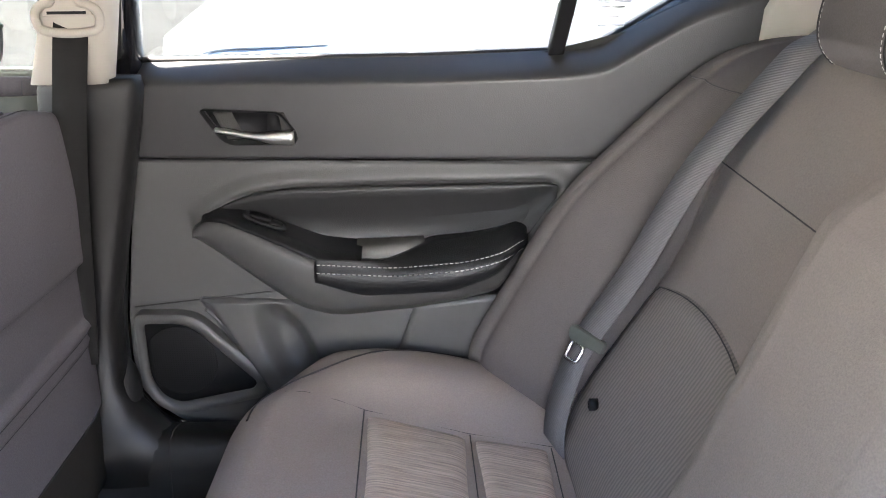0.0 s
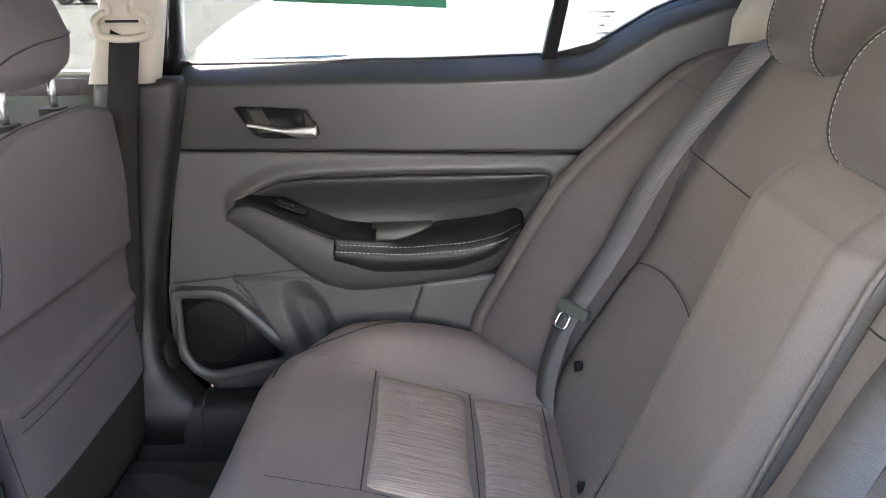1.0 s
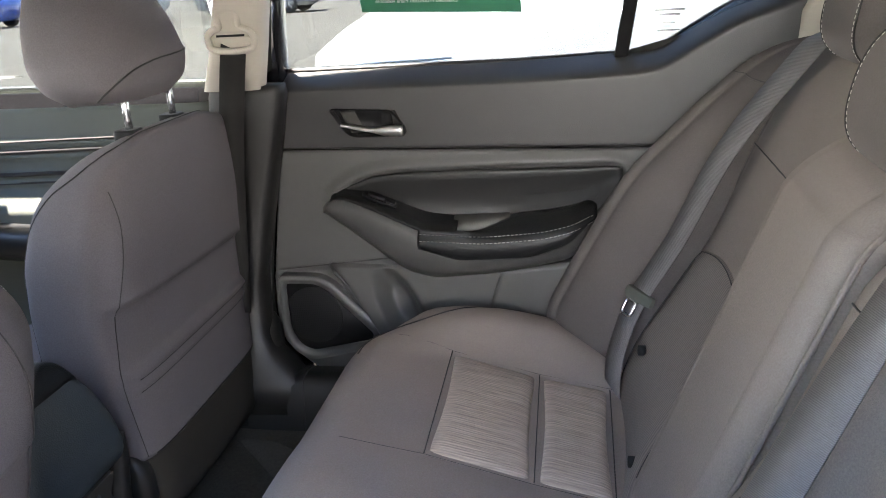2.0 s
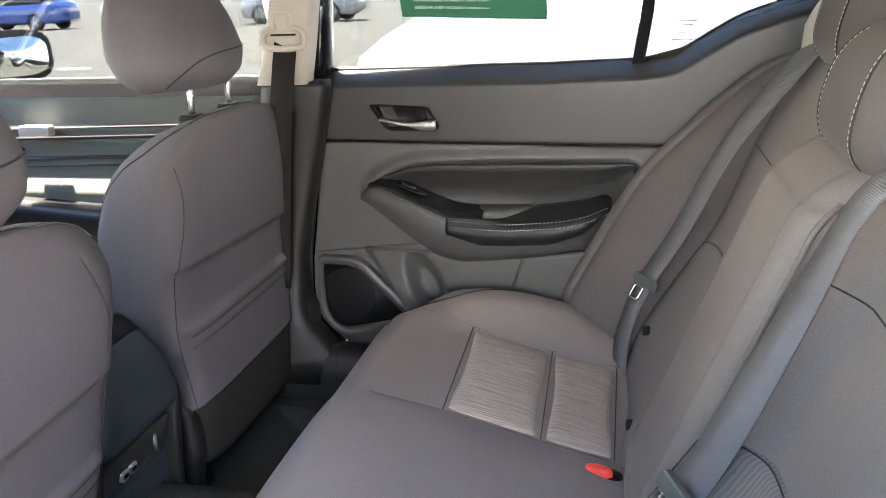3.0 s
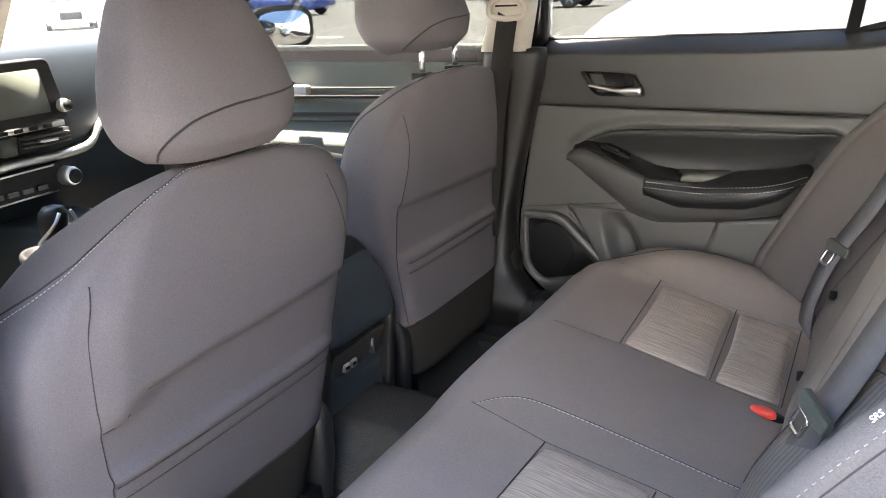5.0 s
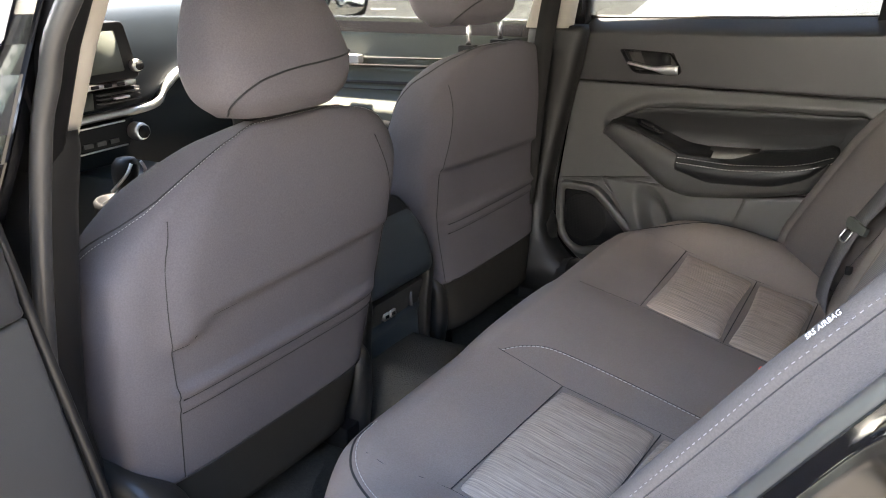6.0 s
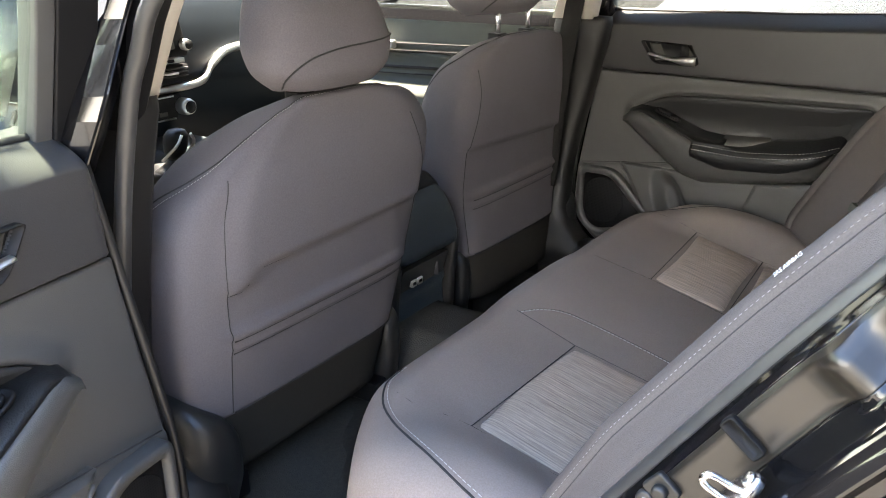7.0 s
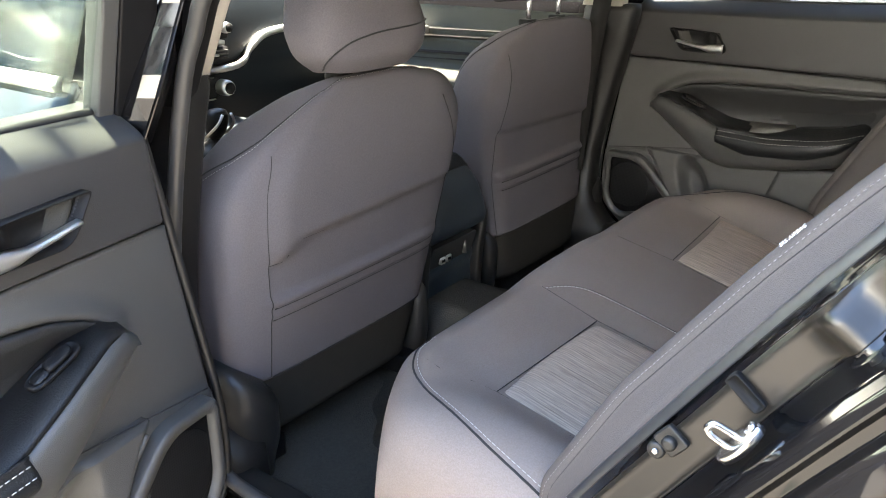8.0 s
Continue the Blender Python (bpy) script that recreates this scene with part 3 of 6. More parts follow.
        out = soft([(-0.385, 0.012), (-0.36, 0.03), (-0.25, 0.058), (-0.15, 0.072)], x, 0.012)
        yo = 0.738 + door_dy(x) - out
        yb = 0.748 + door_dy(x)
        rings.append([(x, yb, z + 0.014), (x, yo + 0.008, z + 0.002), (x, yo + 0.002, z - 0.003), (x, yb, z - 0.006)])
    pad = part("switch_pad", loft(rings), LEATHER, door)
    slope = math.tan(-0.36)

    def on_pad(cx0, cy0, rx, ry, up, n=0.6):
        return [(cx0 + rx * math.copysign(abs(math.cos(k)) ** n, math.cos(k)), cy0 + ry * math.copysign(abs(math.sin(k)) ** n, math.sin(k)), 0.7545 + (cx0 - -0.262 + rx * math.copysign(abs(math.cos(k)) ** n, math.cos(k))) * slope + up + 0.2 * ry * math.sin(k)) for k in lin(0, 2 * math.pi, 25)[:-1]]
    switch = part("window_switch", loft([on_pad(-0.262, 0.712, 0.034, 0.013, 0.0), on_pad(-0.262, 0.712, 0.034, 0.013, 0.005), on_pad(-0.262, 0.712, 0.030, 0.010, 0.0055), on_pad(-0.262, 0.712, 0.028, 0.009, 0.003)]), PLASTIC_DK, pad, "window switch in an oval surround")
    part("finger_cup", loft([on_pad(-0.244, 0.712, 0.011, 0.008, 0.0035), on_pad(-0.244, 0.712, 0.010, 0.007, 0.0062)]), LEATHER, switch, "dark finger cup")
    part("rocker", loft([on_pad(-0.268, 0.712, 0.017, 0.008, 0.003), on_pad(-0.268, 0.712, 0.017, 0.008, 0.009), on_pad(-0.270, 0.712, 0.012, 0.006, 0.010)]), PLASTIC_DK, switch, "black rocker")
    # pull cup behind the elbow pad
    part("pull_cup", loft([[(x, 0.70 + door_dy(x), z0), (x, 0.742 + door_dy(x), z0 + 0.018), (x, 0.742 + door_dy(x), z0 + 0.012), (x, 0.70 + door_dy(x), z0 - 0.006)] for x, z0 in ((-0.115, 0.704), (-0.06, 0.706), (-0.005, 0.710))]), CUP, door, "light grey pull cup")

    # inner handle: bezel, dished cup, lever, lock button
    def on_door(p, off):
        return (p[0], 0.731 + door_dy(p[0]) + off, p[1])
    cx, cz = -0.275, 0.908

    def shrink(k):
        return [(cx + (p[0] - cx) * k, cz + (p[1] - cz) * (k if k > 0.95 else 2 * k - 1 if k > 0.8 else k)) for p in bez]
    handle = part("handle_bezel", loft([[on_door(p, 0.012) for p in bez], [on_door(p, -0.007) for p in bez], [on_door(p, -0.007) for p in shrink(0.955)], [on_door(p, 0.022) for p in shrink(0.93)]]), PLASTIC_DK, door)
    part("handle_cup", sheet(lambda u, v: on_door((-0.333 + 0.115 * u + 0.02 * (1 - v), 0.888 + 0.042 * v), 0.002 + 0.014 * math.sin(math.pi * u)), lin(0.02, 0.98, 16), lin(0, 1, 10), (0, 0.01, 0)), RECESS, handle)
    rings = []
    for x in lin(-0.328, -0.204, 20):
        z = soft([(-0.328, 0.905), (-0.28, 0.896), (-0.25, 0.892), (-0.204, 0.893)], x, 0.01)
        h = soft([(-0.336, 0.003), (-0.26, 0.0042), (-0.24, 0.0095), (-0.204, 0.0105)], x, 0.008)
        d = 0.731 + door_dy(x) - 0.008
        rings.append([(x, d, z - h), (x, d - 0.004, z - h * 0.4), (x, d - 0.004, z + h * 0.4), (x, d, z + h), (x, d + 0.008, z + h), (x, d + 0.008, z - h)])
    part("handle_lever", loft(rings), CHROME, handle, "satin chrome pull lever")
    part("lock_button", prism(rounded([(-0.248, 0.901), (-0.226, 0.901), (-0.228, 0.929), (-0.246, 0.929)], 0.004, 3), "y", 0.719, 0.735), PLASTIC_DK, handle)

    # loudspeaker surround and grille
    sp = [(-0.500, 0.592), (-0.395, 0.594), (-0.262, 0.468), (-0.282, 0.440), (-0.44, 0.398), (-0.478, 0.416), (-0.502, 0.455)]
    sp_o = rounded(sp, [0.015, 0.03, 0.02, 0.02, 0.04, 0.03, 0.03], 4)
    sp_i = rounded([(-0.487, 0.575), (-0.405, 0.577), (-0.296, 0.468), (-0.305, 0.450), (-0.44, 0.418), (-0.468, 0.43), (-0.487, 0.465)], [0.015, 0.03, 0.015, 0.015, 0.03, 0.03, 0.03], 4)

    def on_low(p, off):
        return (p[0], 0.728 + door_dy(p[0]) + off, p[1])
    surround = part("speaker_surround", loft([[on_low(p, 0.02) for p in sp_o], [on_low(p, -0.012) for p in sp_o], [on_low((-0.39 + (p[0] + 0.39) * 0.985, 0.5 + (p[1] - 0.5) * 0.985), -0.016) for p in sp_o], [on_low(p, -0.015) for p in sp_i], [on_low(p, 0.001) for p in sp_i]], caps=False), PLASTIC, door)
    part("speaker_grille", loft([[on_low(p, 0.004) for p in sp_i], [on_low(p, -0.002) for p in sp_i]]), PLASTIC_DK, surround)
    disc = [(-0.43 + 0.064 * math.cos(k), 0.500 + 0.066 * math.sin(k)) for k in lin(0, 2 * math.pi, 41)[:-1]]
    disc = [(max(p[0], -0.482), p[1]) for p in disc]
    part("grille_mesh", loft([[on_low(p, -0.001) for p in disc], [on_low(p, -0.003) for p in disc], [on_low((-0.43 + (p[0] + 0.43) * 0.96, 0.5 + (p[1] - 0.5) * 0.96), -0.004) for p in disc]]), MESHGRILLE, surround, "black perforated speaker mesh")

    # storage bin with its curved hollow and ridge
    def bin_face(u, v):
        z = 0.615 - 0.25 * v
        xl, xr_ = -0.385 + 0.16 * v, -0.020 - 0.078 * v
        x = xl + (xr_ - xl) * u
        ex, ez = (x + 0.237) + 0.35 * (z - 0.538), z - 0.538
        scoop = 0.030 * sstep(1.0, 0.3, math.hypot(ex / 0.05, (ez + 0.01) / 0.105))
        hollow = 0.004 * math.exp(-((u - 0.38) / 0.16) ** 2) * sstep(0.05, 0.2, v)
        return (x, 0.722 + door_dy(x) - 0.006 - 0.014 * sstep(0.0, 1.0, v) + 0.010 * sstep(0.06, 0.0, u) + hollow + scoop, z)
    part("door_bin", sheet(bin_face, lin(0, 1, 80), lin(0, 1, 70), (0, 0.075, 0)), PLASTIC, door)
    part("bin_ridge", tube([on_low((x, z), -0.004) for x, z in smooth_poly([(-0.375, 0.600), (-0.33, 0.555), (-0.285, 0.515), (-0.25, 0.47)], 5, False)], 0.0045, 8), PLASTIC, door)
    # rear lower cover
    part("rear_cover", sheet(lambda u, v: (-0.022 - 0.075 * v + (0.22 + 0.05 * v) * u, 0.712 + door_dy(-0.02 + 0.2 * u) - 0.004, 0.620 + 0.03 * u - 0.22 * v), lin(0, 1, 20), lin(0, 1, 20), (0, 0.02, 0)), PLASTIC, door)

    # outer skin, glass, divider bar and sealing strip
    def skin(u, v):
        z = 0.30 + (1.0 - 0.30) * v
        return (max(u, door_front(max(z, 0.4)) - 0.02), 0.90 - 0.10 * v ** 3 - 0.06 * (1 - v) ** 2, z)
    part("outer_skin", sheet(skin, lin(-0.54, 0.42, 30), lin(0, 1, 16), (0, -0.01, 0)), PAINT, door, "black glossy outer door skin")
    glass = part("window_pane", sheet(lambda u, v: (u, 0.800 + door_dy(u) * 0.6 - 0.145 * v, 0.985 + 0.36 * v), lin(-0.452, 0.202, 8), lin(0, 1, 8), (0, 0.004, 0)), GLASS, door)
    glass.visible_shadow = False
    quarter = part("quarter_pane", sheet(lambda u, v: (u, 0.798 + door_dy(u) * 0.6 - 0.145 * v, 0.985 + 0.36 * v), lin(0.212, 0.55, 8), lin(0, 1, 8), (0, 0.004, 0)), GLASS, door)
    quarter.visible_shadow = False
    part("divider_bar", loft([[(x + dx, 0.775 + door_dy(x) * 0.6 + dy - 0.40 * (z - 0.985), z) for dx, dy in ((-0.012, 0), (0.012, 0), (0.012, 0.03), (-0.012, 0.03))] for x, z in ((0.200, 0.99), (0.216, 1.1), (0.24, 1.34))]), PLASTIC_DK, door, "", True, 0.003)
    part("window_seal", tube([(x, 0.792 + door_dy(x) * 0.75, door_top(x) - 0.002) for x in lin(-0.45, 0.53, 40)], 0.006), RUBBER, door)
    part("front_frame", loft([[(x + dx, y + dy, z) for dx, dy in ((-0.012, 0), (0.012, 0), (0.012, 0.03), (-0.012, 0.03))] for x, y, z in ((-0.470, 0.782, 0.985), (-0.462, 0.735, 1.12), (-0.43, 0.645, 1.35))]), PLASTIC, door, "", True, 0.003)
    part("frame_flange", loft([[(x + dx, y + dy, z) for dx, dy in ((-0.034, 0), (0.026, 0), (0.026, 0.014), (-0.034, 0.014))] for x, y, z in ((-0.490, 0.790, 0.985), (-0.482, 0.745, 1.12), (-0.45, 0.655, 1.35))]), PLASTIC_DK, door, "black door frame flange", True, 0.003)
    part("edge_seal", tube(smooth_poly([(-0.463, 0.765, 1.0), (-0.488, 0.752, 0.82), (-0.522, 0.742, 0.6), (-0.527, 0.738, 0.50), (-0.517, 0.736, 0.43), (-0.462, 0.735, 0.37), (-0.38, 0.732, 0.357), (0.0, 0.70, 0.355)], 6, False), 0.007), RUBBER, door)
    return door


far_door = rear_door()
swing = Matrix.Translation((-0.5546, -0.8035, -0.0377)) @ Matrix.Rotation(radians(-82.9), 4, "Z") @ Matrix.Translation((0.476, 0.882, 0)) @ Matrix.Diagonal((1, -1, 1, 1)) @ Matrix.Translation(far_door.location)
near_door = copy_thing(far_door, swing)
for ob in near_door.children:
    if ob.name.startswith(("window_pane", "quarter_pane")):
        ob.visible_shadow = True
        ob.data = ob.data.copy()
        ob.data.materials[0] = GREENGLASS
# the opened door shows its whole window frame: a grey glass channel beside a broad black flange
for ob in near_door.children:
    if ob.name.startswith(("front_frame", "frame_flange")):
        ob.data = ob.data.copy()
        for v in ob.data.vertices:
            if ob.name.startswith("front_frame"):
                v.co.x += 0.036
            else:
                v.co.y -= 0.012
                v.co.x += 0.018 if v.co.x > -0.49 + 0.1 * (v.co.z - 0.985) else 0.024
tagged(near_door, "opened dark grey car rear door with chrome pull handle")


# ---------- front seats ----------
def front_seat(yc, xr, out, label, low, wide=None, inner=None):
    """yc: centre line; xr: knots of (z, x) of the rear face; out: side (-1 or 1) of the door."""
    seat = thing("passenger_chair", (lerp(xr, 0.5) - 0.2, yc, 0.29), label, "car seat", "front seats")
    W = [(0.36, 0.20), (0.42, 0.218), (0.47, 0.225), (0.6, 0.240), (0.72, 0.264), (0.80, 0.286), (0.86, 0.290), (0.90, 0.276), (0.93, 0.248), (0.952, 0.205), (0.965, 0.13), (0.969, 0.06)]
    T = [(0.36, 0.065), (0.6, 0.075), (0.8, 0.07), (0.9, 0.06), (0.95, 0.04), (0.968, 0.012)]

    def half(y, z):
        return soft((wide if y * out > 0 else inner) or W, z, 0.012)

    def crease(y):
        """Height of the soft fold across the back, dipping beside the outer seam."""
        return 0.720 + 0.012 * math.sin(3 * y * -out) - (0.026 * sstep(-0.165, -0.205, y) if out < 0 else 0)

    def rear(y, z):
        """x of the rear face at offset y from the centre line."""
        w, t = half(y, z), soft(T, z, 0.012)
        k = min(1, abs(y) / w)
        x = soft(xr, z) - t + t * (1 - k ** 5) ** (1 / 5)
        fade = 1 - (sstep(0.72, 0.82, k) if y * out > 0 and out < 0 else sstep(0.8, 0.97, k))
        dip = crease(y) + 0.002
        x += 0.012 * sstep(dip - 0.006, dip + 0.008, z) * fade * sstep(0.97, 0.80, z)
        x += (0.010 * math.exp(-((z - 0.617) / 0.009) ** 2) + 0.005 * math.exp(-((z - 0.594) / 0.007) ** 2)) * fade
        return x

    def ring(z, y0=None, n=56):
        t = soft(T, z, 0.012)
        pts = []
        for i in range(n):
            a = 2 * math.pi * i / n
            w = half(math.cos(a), z)
            y = w * math.copysign(abs(math.cos(a)) ** (2 / 5), math.cos(a))
            if math.sin(a) >= 0:
                x = rear(y, z)
            else:
                k = abs(y) / w
                x = soft(xr, z) - t - (t + 0.03 * k ** 3 * sstep(0.97, 0.85, z)) * abs(math.sin(a)) ** (2 / 5)
            narrow = 1 - 0.13 * max(0, -math.sin(a)) if y * out < 0 else 1
            pts.append((x, yc + y * narrow, z - low * sstep(0.75, 0.95, z)))
        return pts
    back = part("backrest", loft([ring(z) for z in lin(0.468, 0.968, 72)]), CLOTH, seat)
    part("kick_panel", loft([[(p[0] - 0.004, yc + (p[1] - yc) * 0.985, p[2]) for p in ring(z)] for z in lin(0.345, 0.470, 12)]), KICK, seat, "dark lower cloth flap")

    def on_back(path, lift=0.0005):
        return [(rear(y, z) + lift, yc + y, z - low * sstep(0.75, 0.95, z)) for y, z in path]
    for s in (-1, 1):
        line = [(0.46, 0.208), (0.6, 0.220), (0.72, 0.234), (0.80, 0.232), (0.90, 0.205), (0.94, 0.19)] if out < 0 or s > 0 else [(0.46, 0.226), (0.62, 0.246), (0.72, 0.24), (0.785, 0.222), (0.853, 0.206), (0.938, 0.205)]
        part("side_seam", tube(on_back([(s * min(soft(line, z), 0.93 * half(s, z)), z) for z in lin(0.472, 0.87 if s == out else 0.905, 60)], 0.0007), 0.0008), SEAM, back)
    # piping that climbs both sides and runs over the top
    def rim(k, lift):
        zs = [0.475 + 0.493 * math.sin(q) for q in lin(0, math.pi / 2, 60)]

        def at(z, left):
            f = k + 4 * sstep(0.80, 0.962, z)
            f = 28 - f if left else f % 56
            r, i = ring(z), math.floor(f)
            return Vector(r[i % 56]).lerp(Vector(r[(i + 1) % 56]), f - i)
        path = [at(z, True) for z in zs] + [at(z, False) for z in zs[::-1]]
        return [p + Vector((lift, lift * (1 if p.y > yc else -1) * 0.6, lift * 0.6)) for p in path]
    part("top_piping", tube(rim(-1.35 if out < 0 else -4, 0.0006), 0.0012), SEAM, back)
    if out < 0:
        part("top_stitching", stitches(rim(-1, 0.0008)[26:100], 0.0005, 0.003, 0.0022), STITCH, back)
    part("crease_seam", tube(on_back([(y, crease(y)) for y in lin(-0.228 if out < 0 else -0.215, 0.215, 60)], -0.0005), 0.0008), SEAM, back)
    for zz, r in ((0.606, 0.0016), (0.584, 0.0012)):
        part("pocket_seam", tube(on_back([(y, zz) for y in lin(-0.215, 0.215, 40)], 0.0), r), SEAM, back)
    part("hem_seam", tube(on_back([(y, 0.469) for y in lin(-0.205, 0.205, 30)], 0.0), 0.002), SEAM, back)
    # hinge shields at both sides, with a top that climbs outwards
    for s in (-1, 1):
        wide_side = s == out
        hx, hy, yo = (0.098, 0.056, 0.256) if wide_side else (0.055, 0.026, 0.228)
        t_in, t_out = (0.462, 0.552) if wide_side else (0.475, 0.50)
        rings = []
        for k in lin(0, 1, 16):
            r = 0.82 + 0.18 * sstep(0, 0.5, k) if k < 0.6 else max(0.06, 1 - ((k - 0.6) / 0.4) ** 4) ** 0.5
            ring_k = []
            for a in lin(0, 2 * math.pi, 33)[:-1]:
                cx, cy = math.copysign(abs(math.cos(a)) ** 0.7, math.cos(a)), math.copysign(abs(math.sin(a)) ** 0.7, math.sin(a))
                top = t_in + (t_out - t_in) * (0.5 + 0.5 * s * cy * r)
                ring_k.append((lerp(xr, 0.47) - 0.066 + hx * r * cx, yc + s * yo + hy * r * cy, 0.30 + (top - 0.30) * k))
            rings.append(ring_k)
        part("hinge_shield", loft(rings), SHIELD, seat)
    # cushion, rails
    x0 = lerp(xr, 0.5)
    rings = []
    for x in lin(x0 - 0.56, x0 - 0.06, 20):
        e = min(1, (x - (x0 - 0.58)) / 0.06)
        rings.append([(x, yc + 0.25 * math.copysign(abs(math.cos(a)) ** 0.4, math.cos(a)), 0.43 + e * 0.085 * math.copysign(abs(math.sin(a)) ** 0.5, math.sin(a))) for a in lin(0, 2 * math.pi, 33)[:-1]])
    part("cushion", loft(rings), CLOTH, seat)
    for s in (-1, 1):
        part("rail", box((x0 - 0.55, yc + s * 0.19 - 0.02, 0.288), (x0 - 0.03, yc + s * 0.19 + 0.02, 0.335)), PLASTIC_DK, seat, "", False, 0.004)
    # headrest on two posts
    xt = lerp(xr, 0.95)
    head = seat
    rings = []
    hx0, slim = (-0.085, 1.0) if out > 0 else (-0.022, 0.80)
    lift = 0.04 if out > 0 else 0.007 - low
    HW = [(0, 0.094), (0.012, 0.116), (0.03, 0.130), (0.06, 0.136), (0.10, 0.131), (0.15, 0.116), (0.185, 0.10), (0.205, 0.08), (0.215, 0.04)]
    yh = yc + (0.008 if out < 0 else 0.0)
    if out < 0:
        HW = HW[:4] + [(0.10, 0.127), (0.15, 0.106), (0.185, 0.088), (0.205, 0.07), (0.215, 0.035)]
    HT = [(0, 0.055), (0.02, 0.082), (0.06, 0.095), (0.12, 0.085), (0.18, 0.062), (0.205, 0.038), (0.215, 0.01)]
    for k in lin(0, 0.215, 40):
        w, t = soft(HW, k, 0.008), slim * soft(HT, k, 0.008)
        xc = xt + hx0 - 0.16 * k
        z = 0.975 + lift + k
        rings.append([(xc + t * (0.68 if math.sin(a) < 0 and out < 0 else 1.0) * math.copysign(abs(math.sin(a)) ** 0.62, math.sin(a)), yh + w * math.copysign(abs(math.cos(a)) ** 0.62, math.cos(a)), z - 0.012 * (1 - (math.cos(a)) ** 2) * (1 - k / 0.215) * (1 if math.sin(a) < 0 else 0.2)) for a in lin(0, 2 * math.pi, 97)[:-1]])
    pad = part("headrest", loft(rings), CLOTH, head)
    line = []
    for a in lin(-0.15 * math.pi, 0.95 * math.pi, 60):
        c, q = math.copysign(abs(math.cos(a)) ** 0.62, math.cos(a)), math.copysign(abs(math.sin(a)) ** 0.62, math.sin(a))
        k = soft([(-0.2, 0.066), (0.25, 0.066), (0.5, 0.062), (0.65, 0.051), (0.75, 0.036), (0.87, 0.017), (0.95, 0.002)], a / math.pi, 0.04)
        w, t = soft(HW, k, 0.008), slim * soft(HT, k, 0.008)
        line.append((xt + hx0 - 0.16 * k + 1.018 * t * q, yh + 1.014 * w * c, 0.975 + lift + k - 0.012 * math.sin(a) ** 2 * (1 - k / 0.215) * (1 if math.sin(a) < 0 else 0.2)))
    part("pad_seam", tube(line, 0.0014), SEAM, pad)
    for yp in ((yc - 0.022, yc + 0.075) if out < 0 else (yc - 0.072, yc + 0.072)):
        part("post", tube([(xt - 0.04, yp, 0.93), (xt - 0.04, yp, 1.02 + lift)], 0.006, 12), STEEL, pad, "chrome post")
        part("post_guide", prism(rounded([(xt - 0.06, yp - 0.02), (xt - 0.025, yp - 0.02), (xt - 0.025, yp + 0.02), (xt - 0.06, yp + 0.02)], 0.010, 4), "z", 0.93 - low, 0.9715 - low), PLASTIC_DK, pad, "", True, 0.003)
    return seat


front_seat(-0.372, [(0.35, -0.50), (0.47, -0.478), (0.60, -0.452), (0.72, -0.434), (0.85, -0.425), (0.97, -0.432)], -1, "dark grey cloth car seat, reclined, with map pocket", 0.018, [(0.36, 0.25), (0.47, 0.276), (0.6, 0.29), (0.72, 0.297), (0.79, 0.292), (0.84, 0.266), (0.885, 0.218), (0.92, 0.165), (0.945, 0.115), (0.962, 0.075), (0.969, 0.04)])
front_seat(0.442, [(0.35, -0.53), (0.47, -0.532), (0.62, -0.535), (0.75, -0.535), (0.97, -0.525)], 1, "dark grey cloth car seat, upright, beside the console", 0.0, None, [(0.36, 0.21), (0.47, 0.238), (0.6, 0.262), (0.72, 0.272), (0.80, 0.268), (0.86, 0.252), (0.90, 0.23), (0.93, 0.20), (0.952, 0.155), (0.965, 0.10), (0.969, 0.05)])


# ---------- rear bench ----------
bench = thing("rear_bench_seat", (0, 0, 0.29), "dark grey cloth rear bench seat with ribbed inserts", "car seat")


def cush_front(y):
    return -0.285 + 0.13 * sstep(0.42, 0.74, abs(y)) ** 1.3


def cush_top(x, y):
    k = abs(y)
    z = 0.533 - 0.25 * (x + 0.09)
    z += 0.006 * math.exp(-(y / 0.13) ** 4) - 0.004 * sstep(0.13, 0.2, k) * sstep(0.5, 0.45, k)
    side = soft([(-0.30, 0.552), (-0.18, 0.556), (-0.14, 0.563), (-0.09, 0.569), (0.0, 0.560), (0.08, 0.542), (0.18, 0.50), (0.36, 0.43)], x, 0.03)
    z += (side - z) * sstep(0.47, 0.59, k)
    roll = max(0, k - 0.612) / 0.075
    return z - 0.085 * (1 - math.sqrt(max(0, 1 - min(1, roll) ** 2)))


def cush(u, v):
    """u: 0 at the rear, 1 at the floor; v: across."""
    y = -0.685 + 1.37 * v
    xf, r = cush_front(y), 0.065
    if u < 0.72:
        x = 0.36 + (xf + r - 0.36) * u / 0.72
        return Vector((x, y, cush_top(x, y)))
    a = (u - 0.72) / 0.28
    zt = cush_top(xf + r, y)
    if a < 0.5:
        t = a / 0.5 * math.pi / 2
        return Vector((xf + r - r * math.sin(t), y, zt - r * (1 - math.cos(t))))
    b = (a - 0.5) / 0.5
    return Vector((xf + 0.03 * b, y, zt - r - (zt - r - 0.30) * b))


part("cushion", sheet(cush, lin(0, 0.715, 40) + lin(0.72, 1, 30), lin(0, 1, 110), (0, 0, -0.12)), CLOTH_LIT, bench)


def on_cush(pts, lift=0.001):
    out = []
    for x, y in pts:
        xr = cush_front(y) + 0.065
        drop = 0.065 - math.sqrt(max(0, 0.065 ** 2 - min(0.065, max(0, xr - x)) ** 2))
        out.append((x, y, cush_top(max(x, xr), y) - drop + lift))
    return out


